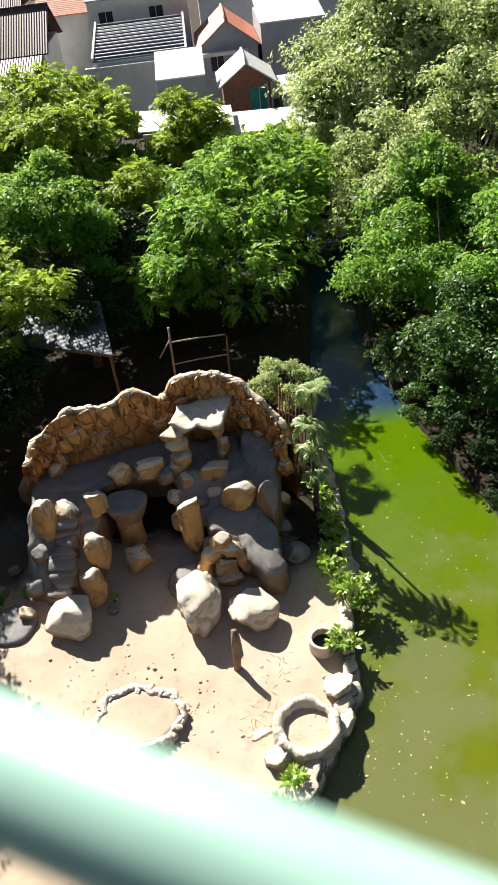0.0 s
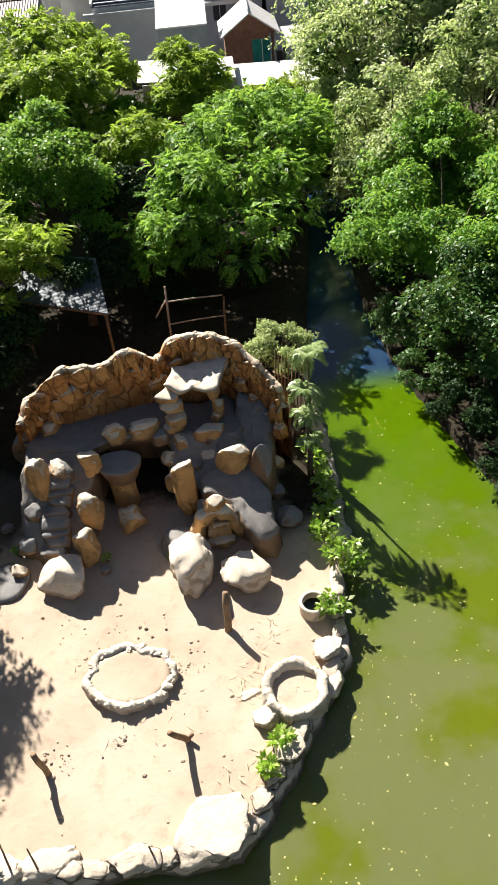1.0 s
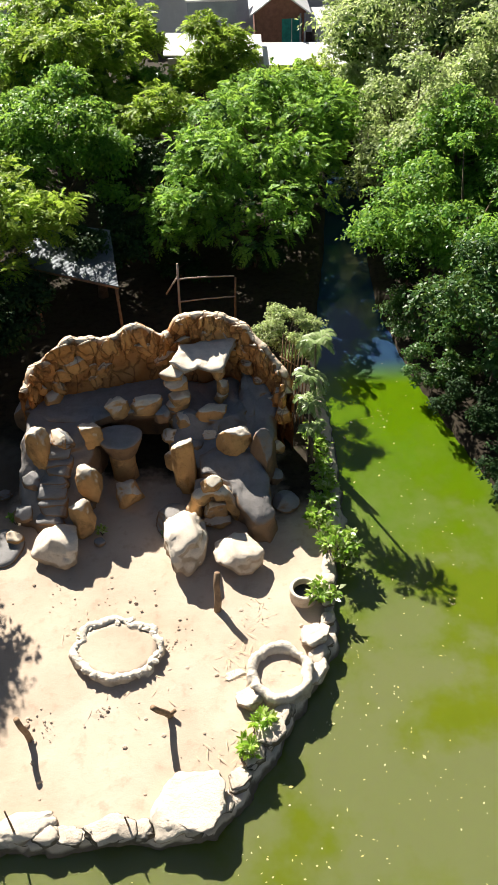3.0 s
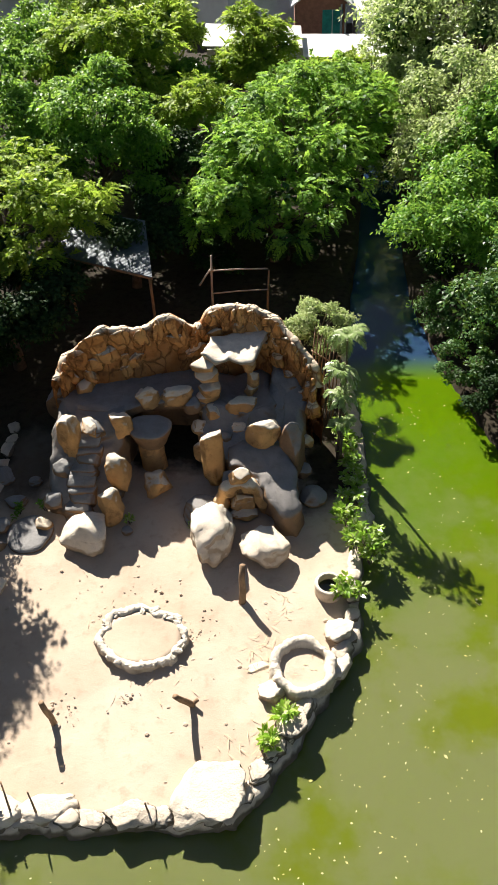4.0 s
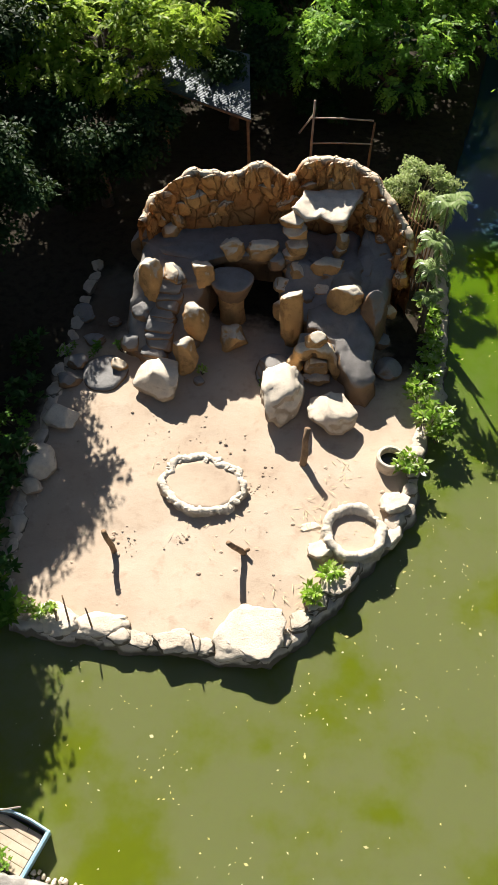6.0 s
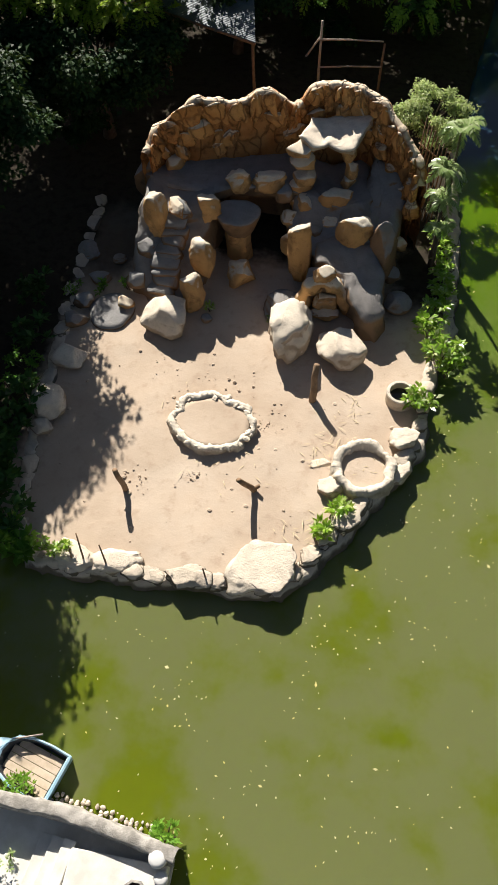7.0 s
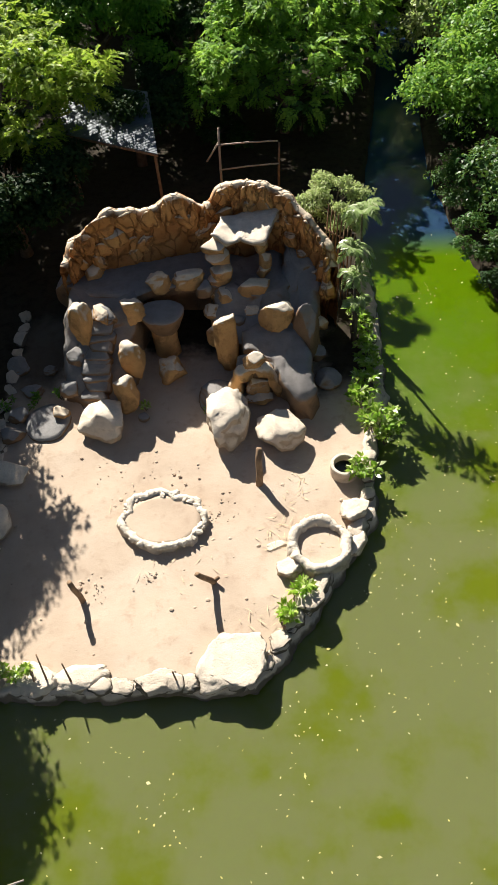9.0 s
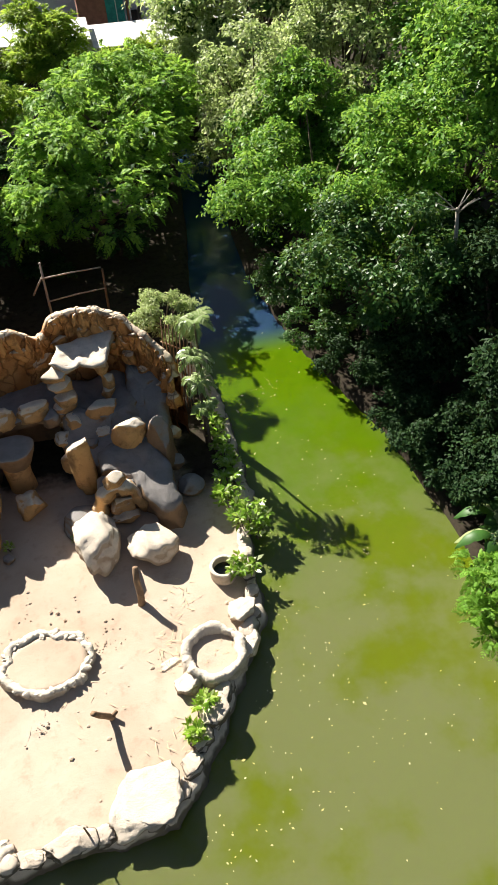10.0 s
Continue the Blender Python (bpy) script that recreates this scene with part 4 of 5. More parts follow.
def palm(x, y, h, fronds, length, seed, lean=(0.0, 0.0)):
    """A small palm: a thin trunk and arching feathered fronds."""
    rng = np.random.default_rng(seed)
    top = np.array([lean[0], lean[1], h])
    thing = holder("palm", pose(x, y, -0.05), "small feathery palm with pale sunlit fronds on the eastern edge", "palm", "palms on the eastern edge")
    part("trunk", tube_mesh("trunk", [(0, 0, 0), tuple(top * 0.5 + np.array([0.03, 0, 0])), tuple(top)], [0.06, 0.05, 0.04], 8, 0.08, seed), M_BARK, thing)
    for k in range(fronds):
        a = 2 * np.pi * (k + rng.uniform(-0.3, 0.3)) / fronds
        rise = rng.uniform(0.5, 1.5)
        quads = []
        pts = []
        for s in np.linspace(0, 1, 16):
            out = length * s
            pts.append(top + np.array([np.cos(a) * out * (1 - 0.2 * s), np.sin(a) * out * (1 - 0.2 * s), rise * out - 1.05 * length * s * s]))
        pts = np.array(pts)
        along = unit(np.gradient(pts, axis=0))
        side = unit(np.cross(along, np.array([0, 0, 1.0])))
        for sgn in (1, -1):
            way = unit(side * sgn + along * 0.7 + np.array([0, 0, -0.25]) + rng.normal(0, 0.08, pts.shape))
            ln = length * 0.34 * np.sin(np.linspace(0.35, 2.9, 16)) + 0.05
            quads.append(leaf_quads(pts, way, np.tile([0, 0, 1.0], (16, 1)), ln, np.full(16, 0.065), 0.1))
        part("frond", quads_mesh("frond", np.concatenate(quads)), LEAF["palm"], thing)


palm(2.27, 20.89, 4.5, 12, 0.80, 1)
palm(2.05, 20.10, 3.6, 11, 0.75, 2)
palm(2.03, 19.68, 2.9, 10, 0.70, 3)
palm(2.09, 19.42, 2.0, 9, 0.60, 5)

# ================= trees =================
FEATHERY = ("bright", "olive", "palm")


def tree(x, y, zc, r, rz, kind, seed, label, leaf=0.15, lobes=26, sprays=30, per=14, ground=0.0, trunk=0.2, bark=None, droop=0.0):
    """A tree: tapered trunk and limbs; a crown of clumps with gaps, each of leaf sprays round a dense inside."""
    rng = np.random.default_rng(seed)
    thing = holder("tree", pose(x, y, ground), label, "tree", "trees round the enclosure")
    zc -= ground
    u = rng.normal(0, 1, (lobes, 3))
    u[:, 2] = np.abs(u[:, 2]) * 1.0 - 0.5
    u = unit(u)
    rad = rng.uniform(0.55, 1.05, (lobes, 1))
    heart = u * rad * np.array([r, r, rz]) + np.array([0, 0, zc])
    heart[:, 2] = np.maximum(heart[:, 2], 0.5)
    whole = r * 0.6 + rz * 0.4
    size = rng.uniform(0.13, 0.36, lobes) * whole
    quads, inner = [], []
    for c, s in zip(heart, size):
        n = max(7, int(sprays * (s / (0.33 * whole)) ** 2))
        d = rng.normal(0, 1, (n, 3))
        d[:, 2] = d[:, 2] * 0.75 + 0.4
        d = unit(d)
        at = c + d * s * rng.uniform(0.55, 1.05, (n, 1)) * np.array([1.15, 1.15, 0.62]) * rng.choice([1.0, 1.0, 1.0, 1.35], (n, 1))
        normal = unit(d * 0.5 + np.array([0, 0, 0.9]) + rng.normal(0, 0.3, (n, 3)))
        if kind in FEATHERY:                 # leaflets in two rows along an arching rib
            rib = unit(d * np.array([1, 1, 0.3]) + rng.normal(0, 0.45, (n, 3)))
            side = unit(np.cross(rib, normal))
            f = np.linspace(0, 1, per)[None, :, None]
            long = (leaf * rng.uniform(2.6, 4.4, n))[:, None, None]
            base = at[:, None] + rib[:, None] * long * f + np.array([0, 0, -0.35]) * long * f * f
            sign = np.where(np.arange(per) % 2, 1.0, -1.0)[None, :, None]
            way = unit(side[:, None] * sign + rib[:, None] * 0.75 + rng.normal(0, 0.16, (n, per, 3)))
            up = unit(normal[:, None] + rng.normal(0, 0.22, (n, per, 3)))
            ln = (leaf * (0.45 + 1.1 * np.sin(np.pi * (0.18 + 0.8 * f[..., 0]))) * rng.uniform(0.8, 1.15, (n, per))).ravel()
            wide = ln * 0.46
        else:                                # leaves round a twig's end
            e1 = unit(np.cross(normal, rng.normal(0, 1, (n, 3))))
            e2 = np.cross(normal, e1)
            a = rng.uniform(0, 2 * np.pi, (n, per))
            q = np.sqrt(rng.uniform(0.02, 1, (n, per))) * np.minimum(s * 0.34, leaf * 2.4)
            radial = e1[:, None] * np.cos(a)[..., None] + e2[:, None] * np.sin(a)[..., None]
            base = at[:, None] + radial * q[..., None] - normal[:, None] * q[..., None] * 0.45 + rng.normal(0, 0.03, (n, per, 3))
            way = unit(radial + rng.normal(0, 0.4, (n, per, 3)) + np.array([0, 0, -0.25 - droop]))
            up = unit(normal[:, None] + rng.normal(0, 0.4, (n, per, 3)))
            ln = leaf * rng.uniform(0.7, 1.4, n * per)
            wide = ln * rng.uniform(0.42, 0.62, n * per)
        quads.append(leaf_quads(base.reshape(-1, 3), way.reshape(-1, 3), up.reshape(-1, 3), ln, wide))
        m = 26                               # dark filler leaves: shade between the clumps painted into their colour
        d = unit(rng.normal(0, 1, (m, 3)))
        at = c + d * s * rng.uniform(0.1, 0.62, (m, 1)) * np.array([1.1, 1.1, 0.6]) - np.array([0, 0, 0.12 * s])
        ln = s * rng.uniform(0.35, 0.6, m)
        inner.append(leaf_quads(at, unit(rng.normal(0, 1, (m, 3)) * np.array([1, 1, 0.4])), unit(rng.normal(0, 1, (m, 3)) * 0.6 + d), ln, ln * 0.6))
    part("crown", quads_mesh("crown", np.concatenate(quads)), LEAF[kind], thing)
    part("inner_foliage", quads_mesh("inner_foliage", np.concatenate(inner)), LEAF["dark" if kind == "dark" else "deep"], thing, "dense inner leaves, dark to paint the shade inside the crown")
    fork = max(0.6, zc - rz * 0.75)
    bark = bark or M_BARK
    part("trunk", tube_mesh("trunk", [(0, 0, -0.1), (0.06, 0.04, fork * 0.5), (0, 0, fork), (0.05, 0, zc + rz * 0.2)], [trunk * 1.35, trunk, trunk * 0.85, trunk * 0.3], 10, 0.08, seed), bark, thing)
    for k in range(0, lobes, 2):
        c = heart[k]
        s = fork + (zc - fork) * rng.uniform(0, 0.6)
        mid = (c * 0.5 + np.array([0, 0, s * 0.5 + 0.1 * r]))
        part("limb", tube_mesh("limb", [(0, 0, s), tuple(mid), tuple(c)], [trunk * 0.42, trunk * 0.26, trunk * 0.1], 6, 0.08, seed + k), bark, thing)


TREES = [
    # x, y, centre height, radius, half height, leaves, leaf size, lobes, label
    (-0.2, 34.0, 3.4, 3.9, 2.8, "bright", 0.15, 34, "feathery bright green tree behind the grotto wall"),
    (1.4, 40.0, 4.3, 3.9, 3.1, "bright", 0.15, 34, "tall feathery bright green tree in full sun"),
    (-1.3, 52.0, 4.6, 2.2, 2.3, "olive", 0.18, 22, "light green tree before the white roofs"),
    (-9.8, 54.0, 5.7, 5.0, 2.9, "olive", 0.2, 40, "broad yellow-green tree below the houses"),
    (-9.8, 46.0, 5.6, 3.4, 2.8, "olive", 0.18, 28, "yellow-green tree in full sun"),
    (-5.0, 43.0, 4.3, 2.6, 2.2, "olive", 0.16, 22, "small yellow-green tree in full sun"),
    (-8.7, 37.0, 5.0, 3.3, 3.1, "mid", 0.17, 30, "dense green tree with a sunlit crown"),
    (-11.3, 28.6, 5.2, 3.5, 2.1, "olive", 0.14, 40, "spreading yellow-green tree over the metal-roofed shed"),
    (9.0, 40.0, 3.9, 3.4, 4.4, "silver", 0.16, 34, "grey-green tree hanging over the channel"),
    (12.8, 52.0, 7.1, 6.4, 5.4, "silver", 0.2, 52, "huge grey-green tree by the houses"),
    (9.5, 30.0, 3.6, 3.7, 3.5, "mid", 0.15, 38, "dense green tree hanging over the eastern bank"),
    (14.0, 40.0, 5.5, 3.6, 5.0, "silver", 0.17, 32, "tall grey-green tree on the eastern bank"),
    (9.2, 22.5, 3.8, 2.7, 3.0, "deep", 0.14, 28, "dark shaded tree at the eastern water's edge"),
    (14.7, 27.0, 5.8, 3.9, 4.4, "mid", 0.16, 38, "large green tree on the eastern bank"),
    (12.6, 19.0, 3.2, 2.9, 3.2, "dark", 0.15, 26, "green tree on the eastern bank, leaves coloured dark as shade"),
    (4.8, 46.0, 3.2, 2.4, 2.2, "bright", 0.17, 24, "light green tree beside the channel"),
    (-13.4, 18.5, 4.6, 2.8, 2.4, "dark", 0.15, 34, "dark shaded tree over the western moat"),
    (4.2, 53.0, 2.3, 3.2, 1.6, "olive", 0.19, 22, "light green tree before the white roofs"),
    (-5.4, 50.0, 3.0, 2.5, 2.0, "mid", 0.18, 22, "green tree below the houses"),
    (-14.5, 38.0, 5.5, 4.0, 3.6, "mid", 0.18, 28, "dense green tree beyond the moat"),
    (-15.5, 29.0, 5.5, 3.6, 3.6, "dark", 0.17, 28, "green tree beyond the moat, leaves coloured dark as shade"),
    # unseen tree, added to keep sky light and reflections off the western water
    (-14.6, 6.6, 5.4, 3.0, 3.0, "dark", 0.16, 28, "unseen dark tree shading the western water"),
    (-12.7, 11.6, 4.4, 2.6, 2.3, "dark", 0.15, 34, "unseen dark tree shading the western water"),
    (-16.0, 52.0, 5.5, 5.0, 3.8, "mid", 0.2, 28, "broad green tree below the houses"),
    (19.0, 34.0, 6.5, 4.5, 5.0, "mid", 0.2, 30, "broad green tree far on the eastern bank"),
    (18.0, 20.0, 5.0, 3.8, 4.4, "dark", 0.18, 26, "green tree far on the eastern bank, leaves coloured dark as shade"),
    (20.0, 50.0, 7.0, 5.5, 5.5, "silver", 0.22, 30, "tall grey-green tree by the houses"),
    (-16.0, 24.5, 4.0, 3.2, 3.4, "dark", 0.16, 24, "green tree beyond the moat, leaves coloured dark as shade"),
    (-17.0, 16.0, 4.5, 3.4, 3.6, "dark", 0.17, 24, "green tree beyond the moat, leaves coloured dark as shade"),
    (-4.5, 36.5, 3.0, 2.4, 2.2, "dark", 0.15, 20, "low dark tree behind the shed"),
    (-13.5, 46.0, 4.6, 3.4, 3.0, "mid", 0.18, 24, "dense green tree beyond the shed"),
    (1.5, 45.0, 3.4, 2.8, 2.2, "mid", 0.17, 20, "green tree behind the bright feathery ones"),
    (8.8, 47.0, 3.2, 2.6, 2.6, "silver", 0.18, 24, "grey-green tree beside the channel"),
    (10.5, 36.0, 3.6, 3.0, 3.6, "mid", 0.16, 26, "dense green tree hanging over the eastern bank"),
    # added crown: stands in for the shaded underside of the shed's yellow-green tree
    (-10.9, 25.4, 3.3, 2.7, 2.2, "dark", 0.15, 34, "dark low crown standing in for the shed tree's shaded underside"),
    (-6.8, 31.8, 2.6, 2.0, 1.6, "dark", 0.15, 20, "low dark tree behind the shed"),
    (14.6, 23.0, 3.4, 2.8, 3.0, "dark", 0.16, 28, "green tree on the eastern bank, leaves coloured dark as shade"),
    (13.4, 14.6, 2.8, 2.6, 2.8, "dark", 0.16, 26, "green tree on the eastern bank, leaves coloured dark as shade"),
    (11.0, 26.0, 3.4, 2.6, 3.4, "mid", 0.15, 26, "dense green tree on the eastern bank"),
]
for k, (x, y, zc, r, rz, kind, leaf, lobes, label) in enumerate(TREES):
    tree(x, y, zc, r, rz, kind, 200 + k, label, leaf * 1.15, int(lobes * 1.15), 62, 16)


def bush(x, y, zc, r, rz, kind, seed, label, leaf=0.09, lobes=14, sprays=34):
    tree(x, y, zc, r, rz, kind, seed, label, leaf, lobes, sprays, 14, 0.0, 0.06)


bush(1.55, 24.6, 2.3, 1.35, 0.85, "silver", 301, "rounded pale green creeper bush behind the grotto wall", 0.085, 30, 60)
bush(8.75, 9.2, 0.8, 1.1, 1.2, "bright", 322, "light green feathery bush on the eastern bank", 0.11, 18)
bush(8.75, 10.4, 0.9, 1.15, 1.3, "bright", 302, "light green feathery bush on the eastern bank", 0.11, 18)
bush(9.0, 18.4, 0.7, 1.3, 1.2, "dark", 303, "bush on the eastern bank, leaves coloured dark as shade", 0.12)
bush(10.0, 15.9, 0.8, 1.4, 1.3, "dark", 304, "bush on the eastern bank, leaves coloured dark as shade", 0.13)
bush(7.6, 24.0, 0.9, 1.3, 1.5, "deep", 305, "bush hanging over the eastern bank", 0.12)
bush(7.3, 27.2, 1.2, 1.3, 1.7, "deep", 306, "bush hanging over the eastern bank", 0.12)
bush(8.3, 21.2, 0.9, 1.3, 1.4, "dark", 307, "bush on the eastern bank, leaves coloured dark as shade", 0.12)
# fills the space below the crowns; its shade is put into dark leaves
for k, (x, y, r, h) in enumerate([(-7.5, 34.5, 1.6, 1.0), (-3.2, 33.0, 1.4, 0.8), (0.5, 34.0, 1.5, 0.9), (-5.5, 40.0, 1.8, 1.2), (-1.5, 39.5, 1.8, 1.2), (-11.5, 33.0, 1.7, 1.2),
                                  (7.6, 31.5, 1.0, 1.3), (7.8, 35.0, 1.1, 1.4), (11.2, 13.0, 1.3, 1.5), (10.4, 11.0, 1.2, 1.4), (-12.2, 25.5, 1.2, 0.9)]):
    bush(x, y, h * 0.9, r, h, "dark" if k % 3 or k > 5 else "deep", 330 + k, "undergrowth below the trees, leaves coloured dark as shade", 0.15, 14)
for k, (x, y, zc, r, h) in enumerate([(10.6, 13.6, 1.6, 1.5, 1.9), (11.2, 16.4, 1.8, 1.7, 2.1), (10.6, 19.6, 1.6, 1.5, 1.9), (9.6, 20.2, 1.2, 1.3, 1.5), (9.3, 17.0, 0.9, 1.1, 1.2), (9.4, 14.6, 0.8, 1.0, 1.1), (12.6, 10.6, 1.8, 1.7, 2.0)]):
    bush(x, y, zc, r, h, "dark", 350 + k, "bush on the eastern bank, leaves coloured dark as shade", 0.13, 18, 40)
bush(-13.4, 16.0, 0.9, 1.1, 1.2, "dark", 308, "bush on the western bank, leaves coloured dark as shade", 0.13)
bush(-13.2, 10.0, 0.8, 1.3, 1.2, "mid", 309, "bush on the western bank", 0.14)

def banana(x, y, seed):
    rng = np.random.default_rng(seed)
    thing = holder("banana_plant", pose(x, y, -0.05), "banana plant with broad drooping leaves on the eastern bank", "banana plant")
    part("stem", tube_mesh("stem", [(0, 0, 0), (0.05, 0, 0.7), (0, 0, 1.3)], [0.12, 0.1, 0.07], 10), M_BARK, thing)
    for k in range(8):
        a = 2 * np.pi * k / 8 + rng.uniform(-0.3, 0.3)
        length, verts, faces = rng.uniform(0.8, 1.15), [], []
        rise = rng.uniform(0.35, 0.9)
        for j in range(13):
            s = j / 12
            c = np.array([np.cos(a) * length * s, np.sin(a) * length * s, 1.25 + rise * length * s - 1.1 * length * s * s])
            side = np.array([-np.sin(a), np.cos(a), 0])
            w = 0.2 * math.sin(math.pi * min(1, s * 0.93 + 0.07)) ** 0.7 * (0.85 if j % 3 == 1 else 1)
            verts += [tuple(c - side * w + np.array([0, 0, -0.12 * w])), tuple(c + np.array([0, 0, 0.04])), tuple(c + side * w + np.array([0, 0, -0.12 * w]))]
        for j in range(12):
            faces += [(3 * j, 3 * j + 1, 3 * j + 4, 3 * j + 3), (3 * j + 1, 3 * j + 2, 3 * j + 5, 3 * j + 4)]
        part("leaf", mesh_of("leaf", verts, faces, True), LEAF["silver"] if k % 3 == 0 else LEAF["deep"], thing)


banana(9.2, 12.2, 5)
banana(9.6, 13.0, 6)

def bare_branch(x, y, z, seed):
    rng = np.random.default_rng(seed)
    thing = holder("bare_branch_tree", pose(x, y, -0.05), "slim tree with pale bare branches among the eastern crowns", "tree")
    part("trunk", tube_mesh("trunk", [(0.6, 0.4, 0), (0.3, 0.2, z * 0.6), (0, 0, z)], [0.12, 0.09, 0.06], 8, 0.06, seed), M_PALEBARK, thing)
    for k in range(9):
        a = rng.uniform(0, 2 * np.pi)
        d = np.array([np.cos(a), np.sin(a), rng.uniform(0.1, 0.9)]) * rng.uniform(0.4, 0.9)
        part("branch", tube_mesh("branch", [(0, 0, z - 0.1 * k * 0.3), tuple(d * 0.5 + np.array([0, 0, z])), tuple(d + np.array([0, 0, z + 0.1]))], [0.028, 0.02, 0.008], 6, 0.08, seed + k), M_PALEBARK, thing)


bare_branch(11.6, 21.5, 6.6, 3)

# ================= fence and shed behind the wall =================
def build_fence():
    fence = holder("wooden_fence", pose(-2.9, 28.5, 0), "rough pole fence with bleached rails behind the grotto", "fence")
    for k, (x, h) in enumerate(((0.0, 3.35), (2.4, 2.6))):
        part("post", tube_mesh("post", [(x, 0, -0.1), (x + 0.03, 0, h * 0.5), (x + 0.1, 0, h)], [0.06, 0.055, 0.045], 8, 0.06, k), M_RAILWOOD if k == 0 else M_WOOD, fence)
    for k, (z0, z1) in enumerate(((2.66, 2.72), (1.55, 1.72))):
        part("rail", tube_mesh("rail", [(0.0, -0.06, z0), (1.2, -0.06, (z0 + z1) / 2 + 0.03), (2.45, -0.06, z1)], [0.035, 0.032, 0.03], 7, 0.08, k), M_RAILWOOD, fence)
    part("brace", tube_mesh("brace", [(-0.5, 0.05, 1.9), (0.07, 0.05, 2.75)], [0.04, 0.035], 7, 0.08, 6), M_RAILWOOD, fence)


build_fence()


def build_gate_panel():
    panel = holder("bamboo_screen", pose(1.1, 22.6, 0, 0, 0, -48), "dark leaning bamboo screen beside the grotto wall", "screen")
    for k in range(9):
        part("bar", tube_mesh("bar", [(k * 0.16, 0, 0), (k * 0.16 + 0.04, 0.1, 2.0), (k * 0.16 + 0.08, 0.2, 3.6 - 0.07 * k)], [0.025, 0.024, 0.02], 6, 0.05, k), M_WOOD, panel)
    for z in (1.2, 2.6):
        part("crossbar", tube_mesh("crossbar", [(-0.05, z * 0.055, z), (1.4, z * 0.055, z)], [0.025, 0.025], 6), M_WOOD, panel)


build_gate_panel()


def build_shed():
    shed = holder("metal_roofed_shed", pose(0, 0, 0), "open dark shed with a grey corrugated metal roof", "shed")
    a, b, c, d = Vector((-5.15, 27.25, 3.1)), Vector((-5.95, 31.6, 3.45)), Vector((-10.0, 33.0, 3.45)), Vector((-9.3, 29.2, 3.1))
    n, verts, faces = 120, [], []
    for k in range(n + 1):
        f = k / n
        lift = 0.025 * math.sin(k * math.pi * 2 / 3.0)
        for side, drop in ((0, 0), (1, 0)):
            p = a.lerp(b, f) if side == 0 else d.lerp(c, f)
            verts.append(p + Vector((0, 0, lift)))
    for k in range(n):
        faces.append((2 * k, 2 * k + 2, 2 * k + 3, 2 * k + 1))
    low = len(verts)
    verts += [v - Vector((0, 0, 0.02)) for v in verts]
    faces += [tuple(i + low for i in reversed(f)) for f in faces]
    part("roof", mesh_of("roof", verts, faces, True), M_ROOFMETAL, shed)
    for p in (a, b, c, d):
        q = p + (Vector((-7.6, 30.2, 0)) - Vector((p.x, p.y, 0))) * 0.06
        part("post", tube_mesh("post", [(q.x, q.y, -0.1), (q.x, q.y, p.z - 0.02)], [0.07, 0.06], 8), M_WOOD, shed)
    for p, q in ((a, d), (b, c)):
        part("beam", tube_mesh("beam", [p - Vector((0, 0, 0.07)), q - Vector((0, 0, 0.07))], [0.05, 0.05], 6), M_WOOD, shed)


build_shed()

# ================= houses beyond the trees =================
def wall_with_openings(name, width, height, thick, openings):
    """A wall along x, from 0 to width, with real rectangular openings (x0, x1, z0, z1)."""
    xs = sorted({0, width, *[o[0] for o in openings], *[o[1] for o in openings]})
    zs = sorted({0, height, *[o[2] for o in openings], *[o[3] for o in openings]})
    y, verts, faces = thick / 2, [], []

    def solid(i, k):
        if not (0 <= i < len(xs) - 1 and 0 <= k < len(zs) - 1):
            return False
        return not any(o[0] <= xs[i] and xs[i + 1] <= o[1] and o[2] <= zs[k] and zs[k + 1] <= o[3] for o in openings)

    nz = len(zs)
    for a in xs:
        for b in zs:
            verts += [(a, -y, b), (a, y, b)]
    for i in range(len(xs) - 1):
        for k in range(nz - 1):
            if not solid(i, k):
                continue
            f = [2 * (i * nz + k), 2 * ((i + 1) * nz + k), 2 * ((i + 1) * nz + k + 1), 2 * (i * nz + k + 1)]
            faces += [tuple(f), tuple(v + 1 for v in reversed(f))]
            for (di, dk), p, q in (((0, -1), f[0], f[1]), ((1, 0), f[1], f[2]), ((0, 1), f[2], f[3]), ((-1, 0), f[3], f[0])):
                if not solid(i + di, k + dk):
                    faces.append((q, p, p + 1, q + 1))
    return mesh_of(name, verts, faces)


def slab_mesh(name, a, b, c, d, thick):
    """A sloping slab with corners a, b, c, d above and its thickness below."""
    v = [Vector(p) for p in (a, b, c, d)]
    v += [p - Vector((0, 0, thick)) for p in v]
    return mesh_of(name, v, [(0, 1, 2, 3), (7, 6, 5, 4), (0, 4, 5, 1), (1, 5, 6, 2), (2, 6, 7, 3), (3, 7, 4, 0)])


